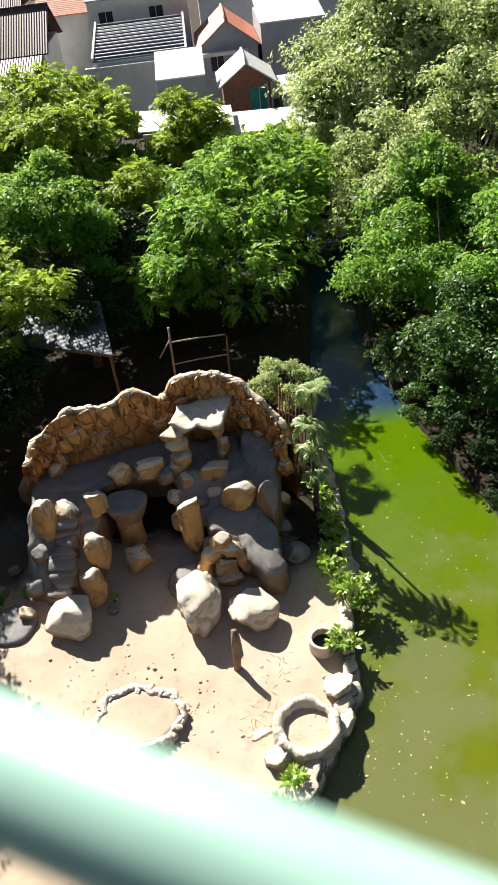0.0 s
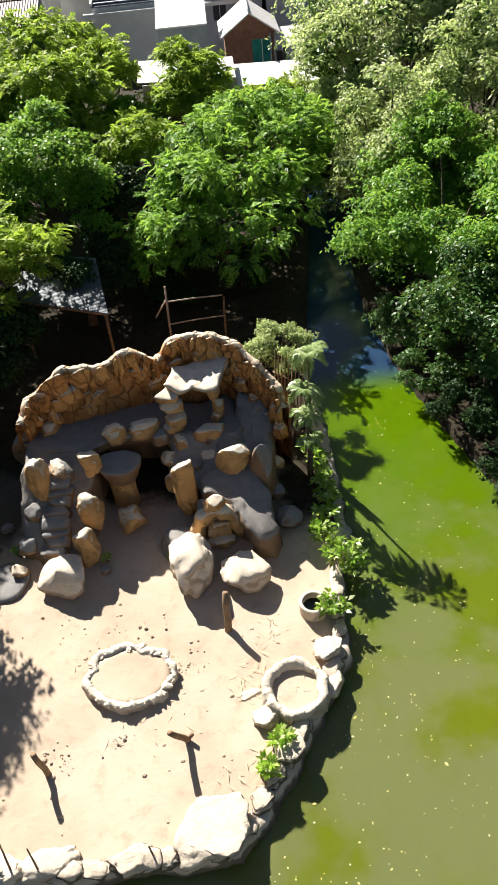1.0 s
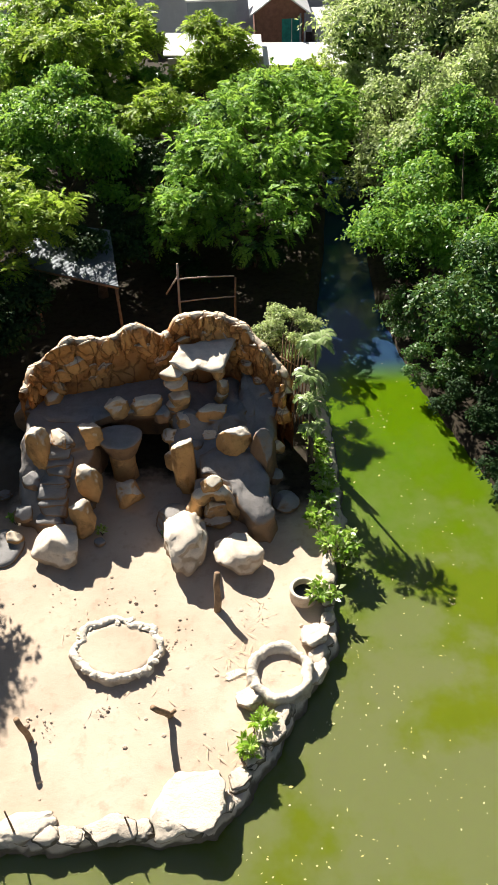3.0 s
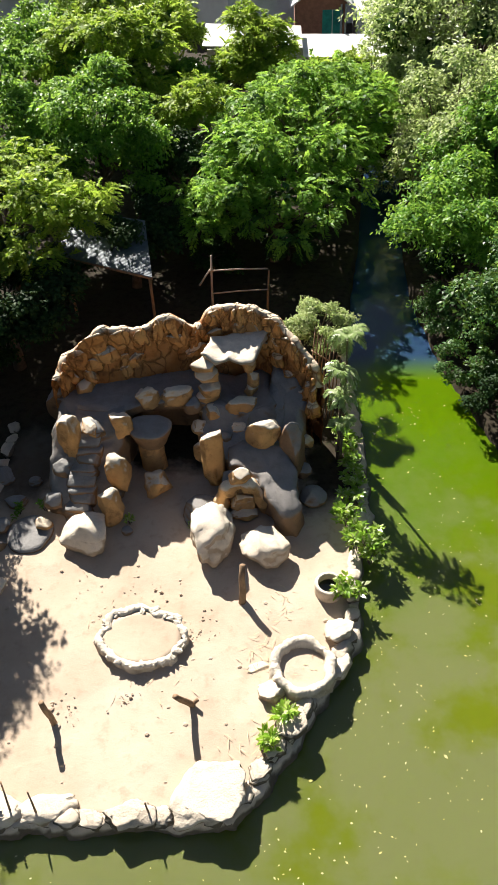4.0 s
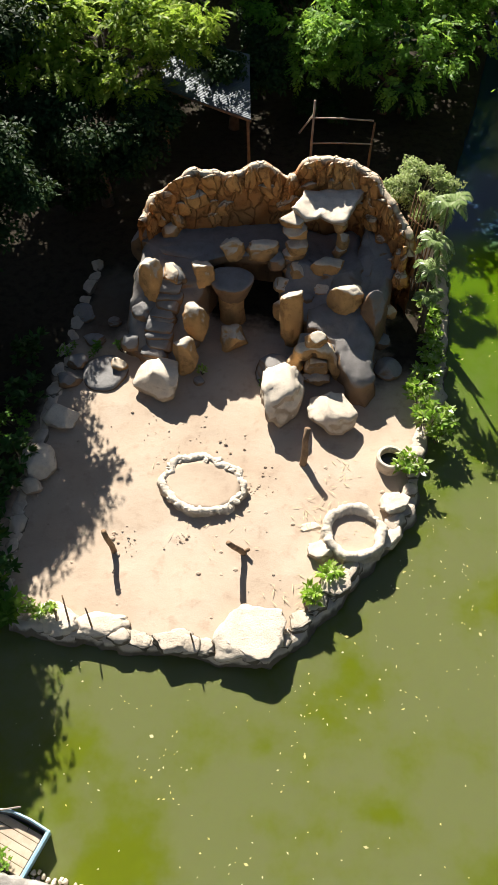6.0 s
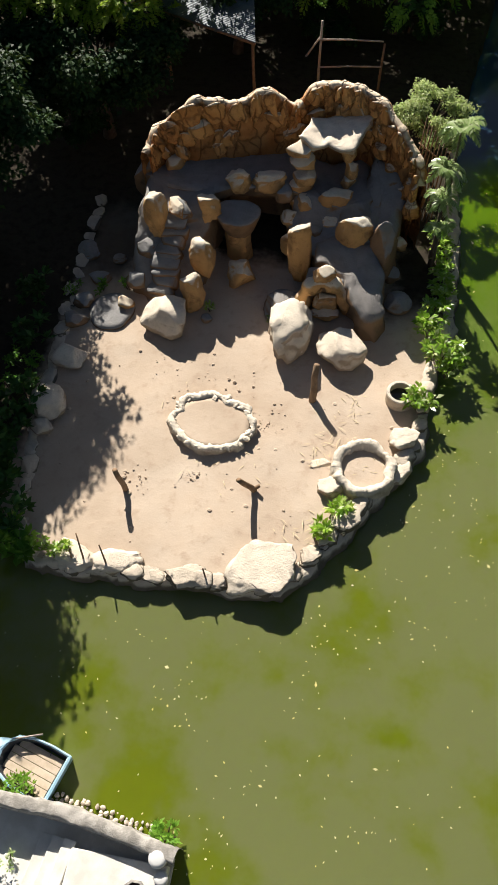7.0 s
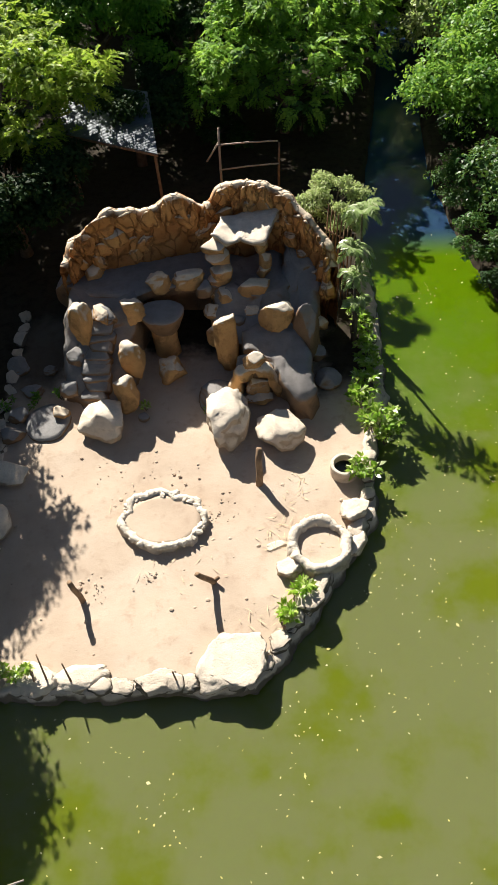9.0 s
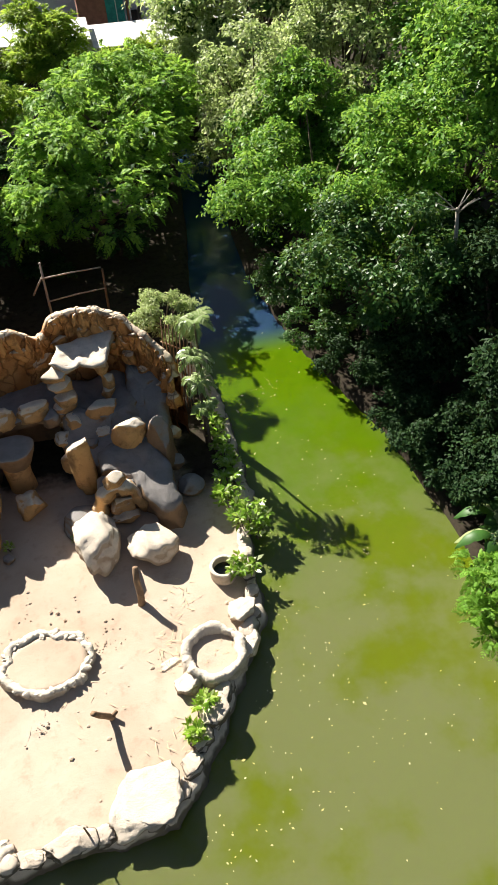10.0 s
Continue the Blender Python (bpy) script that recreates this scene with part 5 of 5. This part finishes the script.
def house(name, x0, x1, y0, y1, z0, eave, ridge, along, wall_m, roof_m, label, openings=(), over=0.35, roof_thick=0.12, filler=M_DARK, turn=0.0):
    """A house with four walls, a pitched or flat roof and openings in its front wall. along: the ridge's axis, or '' for one slope."""
    thing = holder(name, pose((x0 + x1) / 2, (y0 + y1) / 2, 0, 0, 0, turn), label, "house", "houses beyond the trees")
    w, d = x1 - x0, y1 - y0
    X, Y = w / 2, d / 2
    part("front_wall", wall_with_openings("front_wall", w, eave - z0, 0.18, [(o[0], o[1], o[2], o[3]) for o in openings]), wall_m, thing, m=pose(-X, -Y + 0.09, z0))
    part("back_wall", box_mesh("back_wall", -X, X, Y - 0.18, Y, z0, eave), wall_m, thing)
    part("side_wall", box_mesh("side_wall", -X, -X + 0.18, -Y + 0.181, Y - 0.181, z0, eave), wall_m, thing)
    part("side_wall", box_mesh("side_wall", X - 0.18, X, -Y + 0.181, Y - 0.181, z0, eave), wall_m, thing)
    for o in openings:
        win = part("window", box_mesh("window", o[0] - X + 0.02, o[1] - X - 0.02, -Y + 0.1, -Y + 0.13, z0 + o[2] + 0.02, z0 + o[3] - 0.02), filler, thing)
        part("window_frame", box_mesh("window_frame", (o[0] + o[1]) / 2 - X - 0.03, (o[0] + o[1]) / 2 - X + 0.03, -Y + 0.03, -Y + 0.09, z0 + o[2], z0 + o[3]), M_WHITEWALL, win)
    if along == "y":
        for s in (-1, 1):
            part("roof", slab_mesh("roof", (s * (X + over), -Y - over, eave - 0.12), (s * (X + over), Y + over, eave - 0.12), (0, Y + over, ridge), (0, -Y - over, ridge), roof_thick), roof_m, thing)
        for y in (-Y + 0.09, Y - 0.09):
            g = mesh_of("gable", [(-X, y - 0.09, eave), (X, y - 0.09, eave), (0, y - 0.09, ridge - 0.14), (-X, y + 0.09, eave), (X, y + 0.09, eave), (0, y + 0.09, ridge - 0.14)],
                        [(0, 1, 2), (5, 4, 3), (0, 3, 4, 1), (1, 4, 5, 2), (2, 5, 3, 0)])
            part("gable", g, wall_m, thing)
        part("ridge_cap", tube_mesh("ridge_cap", [(0, -Y - over, ridge + 0.02), (0, Y + over, ridge + 0.02)], [0.1, 0.1], 8), roof_m, thing)
    elif along == "x":
        for s in (-1, 1):
            part("roof", slab_mesh("roof", (-X - over, s * (Y + over), eave - 0.12), (X + over, s * (Y + over), eave - 0.12), (X + over, 0, ridge), (-X - over, 0, ridge), roof_thick), roof_m, thing)
        part("ridge_cap", tube_mesh("ridge_cap", [(-X - over, 0, ridge + 0.02), (X + over, 0, ridge + 0.02)], [0.1, 0.1], 8), roof_m, thing)
    else:
        part("roof", slab_mesh("roof", (-X - over, -Y - over, eave + 0.1), (X + over, -Y - over, eave + 0.1), (X + over, Y + over, ridge), (-X - over, Y + over, ridge), roof_thick), roof_m, thing)
    return thing


kiosk = house("brick_house", 1.5, 5.5, 66, 71.0, 0, 4.1, 5.6, "y", M_BRICKWALL, M_WHITEROOF, "small brick house with a white gabled roof", [(2.1, 3.7, 1.7, 3.6)], 0.4, filler=M_TEAL)
for x in (1.55, 1.9):
    part("pipe", tube_mesh("pipe", [(x, -2.75, 0), (x, -2.75, 4.0)], [0.07, 0.07], 8), M_GREYWALL, kiosk)
house("grey_house", -3.7, 0.1, 66, 70.5, 0, 5.0, 6.3, "", M_GREYWALL, M_WHITEROOF, "grey house with a white single-slope roof", [(0.9, 1.7, 2.4, 3.6)], 0.1)
house("low_house", 6.3, 12.5, 66, 69.5, 0, 2.9, 3.5, "", M_GREYWALL, M_WHITEROOF, "low grey outbuilding with a pale roof", (), 0.2)
house("red_roofed_house", -0.1, 5.3, 76.5, 85, 0, 5.0, 7.1, "y", M_GREYWALL, M_REDROOF, "house with an orange red gabled roof", [(1.0, 2.2, 3.0, 4.4)], 0.3)
house("tall_grey_house", 5.7, 11.5, 76.5, 86, 0, 6.4, 7.8, "", M_GREYWALL, M_WHITEROOF, "tall windowless grey-blue rendered house", (), 0.08)
house("tiled_house", -24, -14.2, 78, 88, 0, 6.2, 9.3, "x", M_WHITEWALL, M_TILE, "house with a dark brown clay tiled roof", [(2, 3.4, 3.6, 5.2), (6, 7.4, 3.6, 5.2)], 0.5)
house("tiled_annex", -24, -14.6, 71.5, 77, 0, 4.0, 6.0, "", M_WHITEWALL, M_TILE, "lower annex with a dark brown tiled roof", (), 0.3)
house("far_house", -10.5, -0.6, 86, 95, 0, 8.6, 9.0, "", M_WHITEWALL, M_GREYWALL, "flat-roofed pale house behind the others", [(1, 2.4, 6.0, 7.6), (6, 7.4, 6.0, 7.6)], 0.1)
house("far_red_house", -16.5, -11.2, 92, 100, 0, 7.2, 9.0, "x", M_WHITEWALL, M_REDROOF, "distant house with a dull red roof", (), 0.3)
house("far_tiled_house", 8.5, 18, 92, 101, 0, 7.4, 10.0, "x", M_WHITEWALL, M_TILE, "distant house with a brown tiled roof", (), 0.4)
house("far_pale_house", 0.5, 7.5, 92, 100, 0, 7.2, 9.6, "x", M_WHITEWALL, M_REDROOF, "distant pale house with a red roof", (), 0.3)
house("far_long_house", -34, -19, 95, 104, 0, 7.5, 10.2, "x", M_WHITEWALL, M_TILE, "distant long house with a brown tiled roof", (), 0.4)


def build_slatted_house():
    thing = house("slatted_roof_house", -9.7, -1.2, 76.0, 84, 0, 5.1, 6.9, "", M_WHITEWALL, M_DARKSLAT, "pale house with a dark slatted roof", [(5.8, 6.6, 3.0, 4.4)], 0.05)
    for k in range(11):
        f = (k + 0.5) / 11
        y, z = -4.0 + 8.0 * f, 5.2 + 1.72 * f + 0.05
        part("slat", box_mesh("slat", -4.2, 4.2, y - 0.12, y + 0.12, z, z + 0.07, 0.02), M_LIGHTSLAT, thing)
    part("edge_beam", box_mesh("edge_beam", -5.0, 9.8, -4.75, -4.35, 4.45, 4.75), M_WHITEWALL, thing)
    for x in (-4.25, 4.25):
        part("verge", slab_mesh("verge", (x - 0.1, -4.05, 5.45), (x + 0.1, -4.05, 5.45), (x + 0.1, 4.05, 7.15), (x - 0.1, 4.05, 7.15), 0.3), M_WHITEWALL, thing)


build_slatted_house()


def build_long_roof():
    thing = holder("white_roofed_gallery", pose(3.0, 60, 0), "long low gallery with a bright white sheet roof", "shelter")
    for k, (x0, x1, dz) in enumerate(((-8.2, -1.15, 0.9), (-1.1, 10.5, 0.0))):
        part("roof_sheet", slab_mesh("roof_sheet", (x0, -2.0, 2.55 + dz), (x1, -2.0, 2.25 + dz), (x1, 2.2, 2.6 + dz), (x0, 2.2, 2.95 + dz), 0.08), M_WHITEROOF, thing)
    for x in (-7.8, -4.5, -1.4, 2.5, 6.2, 10.1):
        part("post", box_mesh("post", x - 0.1, x + 0.1, -1.8, -1.6, -0.1, 2.2), M_WHITEWALL, thing)
    part("back_wall", box_mesh("back_wall", -8.2, 10.5, 1.9, 2.05, -0.1, 2.15), M_WHITEWALL, thing)


build_long_roof()

# ================= quay and boat =================
def build_quay():
    slab = mesh_of("quay_floor", [(-18, -9.5, -0.2), (-2.65, -9.5, -0.2), (-2.65, 0.8, -0.2), (-18, 2.6, -0.2), (-18, -9.5, -1.9), (-2.6, -9.5, -1.9), (-2.6, 0.82, -1.9), (-18, 2.62, -1.9)],
                   [(0, 1, 2, 3), (0, 4, 5, 1), (1, 5, 6, 2), (2, 6, 7, 3), (3, 7, 4, 0)])
    tagged(part("quay_floor", slab, M_WHITECON), "sun-bleached concrete quay floor", "pavement", kind="structure")
    line = [(-12.0, 1.95), (-7.2, 1.3), (-5.2, 1.25), (-3.6, 1.0), (-2.55, 0.8)]
    verts, faces = [], []
    pts = edge_points(line, 0.12)
    section = [(0.26, -1.4), (0.2, 0.0), (0.17, 0.3), (0.15, 0.49), (0.1, 0.52), (-0.1, 0.52), (-0.15, 0.49), (-0.16, 0.1), (-0.16, -0.3)]
    for p, d in pts:
        s = Vector((-d.y, d.x))
        for o, z in section:
            q = Vector((p.x + s.x * o, p.y + s.y * o, z))
            w = 0.035 * noise.noise(q * 5) + 0.035 * noise.noise(q * 13)
            verts.append(q + Vector((s.x * w, s.y * w, w)))
    n = len(section)
    for k in range(len(pts) - 1):
        faces += [(k * n + s, k * n + s + n, k * n + s + n + 1, k * n + s + 1) for s in range(n - 1)]
    tagged(part("quay_parapet", mesh_of("quay_parapet", verts, faces, True), M_CONCRETE), "weathered concrete parapet along the quay", "wall", kind="structure")
    rng = random.Random(8)
    for k in range(110):
        p, d = pts[42 + int(k * (len(pts) - 48) / 110)]
        s = rng.uniform(0.018, 0.05)
        boulder(p.x - d.y * 0.3, p.y + d.x * 0.3 + rng.uniform(-0.1, 0.1), -0.34 + 0.12 * rng.random(), s * 1.6, s * 1.3, s * 2.2, 600 + k % 5, M_BOULDER, "pale rubble stone at the foot of the quay wall", rng.uniform(0, 360), 9, 0.12, "rubble_stone", "rubble along the quay", sub=2)
    stairs = holder("quay_stairs", pose(-4.95, 0.0, 0, 0, 0, -8), "pale worn concrete steps going down beside the quay wall", "stairs")
    for k in range(3):
        part("step", box_mesh("step", -0.3 * k - 0.3, -0.3 * k - 0.002, -1.6, 0.75 - 0.02 * k, -0.22, 0.1 - 0.1 * k, 0.02), M_WHITECON, stairs)
    tagged(part("quay_platform", box_mesh("quay_platform", -4.9, -2.7, -6.0, 0.62, -0.22, 0.2, 0.03), M_WHITECON), "raised pale concrete platform beside the steps", "platform", kind="structure")
    tagged(part("paving_slab", box_mesh("paving_slab", -4.6, -3.75, -1.5, -0.35, 0.18, 0.25, 0.02), M_CONCRETE, m=pose(0, 0, 0, 0, 0, 0)), "thin chipped grey paving slab on the platform", "paving slab")
    drain = holder("planter_frame", pose(-3.3, 0.02, 0.2), "octagonal concrete planter with dry grass", "planter")
    ring = [(0.26 * math.cos(a), 0.24 * math.sin(a)) for a in [math.pi * (k + 0.5) / 4 for k in range(8)]]
    vs, fs = [], []
    for f, z in ((1, 0), (1, 0.14), (0.78, 0.14), (0.76, 0.02)):
        vs += [(x * f, y * f, z) for x, y in ring]
    for b in range(3):
        fs += [(b * 8 + k, b * 8 + (k + 1) % 8, (b + 1) * 8 + (k + 1) % 8, (b + 1) * 8 + k) for k in range(8)]
    part("rim", mesh_of("rim", vs, fs), M_CONCRETE, drain)
    part("soil", mesh_of("soil", [(x * 0.78, y * 0.78, 0.04) for x, y in ring], [tuple(range(8))]), M_SOIL, drain)
    for x, y, z, r in ((-2.92, 0.72, 0.44, 0.2), (-2.78, 0.36, 0.28, 0.15)):
        drum = holder("bollard", pose(x, y, 0), "white painted bollard on the quay corner", "bollard", "bollards on the quay")
        part("shaft", tube_mesh("shaft", [(0, 0, 0.05), (0, 0, z)], [r, r * 0.95], 20), M_CONCRETE, drum)
        part("cap", tube_mesh("cap", [(0, 0, z), (0, 0, z + 0.06), (0, 0, z + 0.09)], [r * 1.05, r * 1.0, r * 0.6], 20), M_WHITEWALL, drum)


build_quay()
shrub(-2.95, 1.2, -0.3, 0.3, 0.6, 200, 150, "fresh green weeds growing on the quay wall", (0.08, 0.15), mat="bright", group="weeds on the quay")
shrub(-6.55, 1.62, -0.4, 0.34, 0.75, 260, 151, "fresh green weeds growing beside the boat", (0.07, 0.13), mat="bright", group="weeds on the quay")
shrub(-6.3, 0.1, -0.22, 0.22, 0.3, 60, 152, "dry pale grass tuft on the quay", (0.05, 0.11), mat="palm", group="weeds on the quay")


def build_boat():
    boat = holder("rowing_boat", pose(-6.46, 2.1, -0.38, 0, 0, 0), "small blue rowing boat with a sandy plank floor", "boat")
    # half outline from the square stern to the rounded bow, in the boat's own axes (x towards the bow)
    outline = [(-0.83, 0.60), (-0.3, 0.62), (0.2, 0.58), (0.55, 0.46), (0.75, 0.26), (0.82, 0.0)]
    full = outline + [(x, -y) for x, y in reversed(outline[:-1])]
    turn = Matrix.Rotation(radians(164), 4, "Z")
    n = len(full)

    def ring(scale, z, dx=0.0):
        return [turn @ Vector((x * scale + dx, y * scale, z)) for x, y in full]

    def bands(rings):
        verts = [v for r in rings for v in r]
        faces = [(b * n + k, b * n + (k + 1) % n, (b + 1) * n + (k + 1) % n, (b + 1) * n + k) for b in range(len(rings) - 1) for k in range(n)]
        return verts, faces

    part("hull", mesh_of("hull", *bands([ring(0.82, -0.15), ring(0.95, 0.1), ring(1.0, 0.42)])), M_BOATBLUE, boat)
    part("gunwale", mesh_of("gunwale", *bands([ring(1.0, 0.42), ring(1.02, 0.47), ring(0.96, 0.48), ring(0.91, 0.45)])), M_BOATBLUE, boat, "worn light blue rim")
    part("inside", mesh_of("inside", *bands([ring(0.91, 0.45), ring(0.86, 0.2), ring(0.82, 0.06)])), M_BOATDARK, boat)
    for k in range(5):
        y0 = -0.46 + k * 0.184
        half = 0.62 if abs(y0 + 0.09) < 0.3 else 0.52
        me = box_mesh("floor_plank", -0.68, half, y0 + 0.006, y0 + 0.178, 0.2, 0.27, 0.008)
        part("floor_plank", me, M_PLANK, boat, m=turn.copy())
    bow = mesh_of("bow_deck", [turn @ Vector(p) for p in ((0.62, 0.36, 0.47), (0.86, 0, 0.49), (0.62, -0.36, 0.47), (1.12, -0.02, 0.42), (0.98, 0.2, 0.40), (0.98, -0.24, 0.40))], [(0, 1, 4), (1, 3, 4), (1, 5, 3), (1, 2, 5)])
    part("bow_deck", bow, M_BOATBLUE, boat)
    part("pole", tube_mesh("pole", [turn @ Vector((0.05, -0.72, 0.52)), turn @ Vector((0.6, -0.36, 0.5))], [0.022, 0.02], 8), M_RAILWOOD, boat)
    part("rope", tube_mesh("rope", [turn @ Vector((-0.3, -0.52, 0.3)), turn @ Vector((-0.33, 0.1, 0.14)), turn @ Vector((-0.35, 0.58, 0.46))], [0.009, 0.009, 0.009], 6), M_BOATDARK, boat)


build_boat()

# ================= litter on water and sand =================
def build_floating_leaves():
    rng = np.random.default_rng(17)
    heart = [(x, y) for x, y in zip(rng.uniform(-6.5, 7.5, 80), rng.uniform(0.8, 24, 80))]
    pts = []
    for cx, cy in heart:
        n = rng.integers(3, 16)
        pts += [(cx + rng.normal(0, 0.45), cy + rng.normal(0, 0.6)) for _ in range(n)]
    pts += [(x, y) for x, y in zip(rng.uniform(-9, 8, 330), rng.uniform(0.5, 26, 330))]
    pts = np.array(pts)
    keep = shore_distance(pts[:, 0], pts[:, 1]) < -0.35
    pts = pts[keep]
    n = len(pts)
    a = rng.uniform(0, 2 * np.pi, n)
    base = np.column_stack([pts, np.full(n, -0.288)])
    way = np.stack([np.cos(a), np.sin(a), np.zeros(n)], 1)
    ln = np.where(rng.random(n) < 0.07, rng.uniform(0.09, 0.14, n), rng.uniform(0.035, 0.08, n))
    q = leaf_quads(base, way, np.tile([0, 0, 1.0], (n, 1)), ln, ln * rng.uniform(0.35, 0.7, n), 0.06)
    q[:, :, 2] = np.maximum(q[:, :, 2], -0.294)
    tagged(part("floating_leaves", quads_mesh("floating_leaves", q), M_FLOAT), "small yellow fallen leaves floating on the pond", "leaves", kind="stuff")


build_floating_leaves()


def build_pebbles():
    rng = random.Random(21)
    base = []
    for k in range(5):
        bm = bmesh.new()
        bmesh.ops.create_icosphere(bm, subdivisions=1, radius=1)
        base.append(([v.co * (1 + rng.uniform(-0.2, 0.2)) for v in bm.verts], [tuple(v.index for v in f.verts) for f in bm.faces]))
        bm.free()
    spots = [(rng.uniform(-9, 2), rng.uniform(7.8, 15)) for _ in range(170)]
    spots += [(rng.gauss(-2.45, 0.35), rng.gauss(12.3, 0.4)) for _ in range(70)]
    spots += [(rng.gauss(-5.9, 0.25), rng.gauss(9.9, 0.25)) for _ in range(30)]
    spots += [(rng.gauss(-4.3, 0.9), rng.gauss(13.6, 0.5)) for _ in range(70)]
    spots += [(rng.gauss(-4.2, 0.15), rng.gauss(10.4, 0.15)) for _ in range(16)]
    pieces = []
    for x, y in spots:
        if shore_distance(np.array([x]), np.array([y]))[0] < 0.5:
            continue
        s = min(0.085, 0.018 * math.exp(rng.gauss(0.2, 0.65)))
        v, f = base[rng.randrange(5)]
        pieces.append(([(x + p.x * s, y + p.y * s * 0.8, 0.01 + p.z * s * 0.42) for p in v], f))
    tagged(part("pebbles", mesh_of("pebbles", *join_lists(pieces)), M_SAND), "scattered small stones and clods on the sand", "pebbles", kind="stuff")
    rng2 = np.random.default_rng(4)
    quads = []
    for cx, cy, n, spread in ((-0.6, 11.6, 26, 0.35), (0.2, 13.2, 16, 0.4), (-0.9, 8.9, 18, 0.4), (0.8, 11.3, 8, 0.25), (-5.0, 12.6, 10, 0.4), (-3.5, 10.9, 14, 0.8), (-0.3, 12.4, 10, 0.4)):
        a = rng2.uniform(0, np.pi, n)
        b = np.column_stack([rng2.normal(cx, spread, n), rng2.normal(cy, spread, n), np.full(n, 0.05 if (cx, cy) != (0.8, 11.3) else 0.21)])
        w = np.stack([np.cos(a), np.sin(a), rng2.normal(0, 0.05, n)], 1)
        quads.append(leaf_quads(b, w, np.tile([0, 0, 1.0], (n, 1)), rng2.uniform(0.12, 0.42, n), np.full(n, 0.022), 0.1))
    tagged(part("straw", quads_mesh("straw", np.concatenate(quads)), M_STRAW), "dry straw and twigs strewn on the sand", "straw", kind="stuff")


build_pebbles()

# ================= the lookout's rail in front of the lens =================
def build_lookout():
    tower = holder("lookout_tower", pose(0, 0, 0), "narrow lookout tower with a mint green rail", "tower")
    part("shaft", box_mesh("shaft", -0.7, 0.9, -1.9, -0.6, -1.7, 17.4), M_CONCRETE, tower)
    part("deck", box_mesh("deck", -1.2, 1.2, -2.3, -0.3, 17.4, 17.6, 0.02), M_CONCRETE, tower)
    rail = part("rail", tube_mesh("rail", [(-0.30, 0.075, 18.853), (0.026, -0.0934, 18.8387), (0.62, -0.4, 18.82)], [0.0125, 0.0125, 0.0125], 20), M_MINT, tower)
    part("rail_post", tube_mesh("rail_post", [(0.6, -0.4, 17.55), (0.6, -0.4, 18.82)], [0.014, 0.014], 12), M_MINT, tower)


build_lookout()
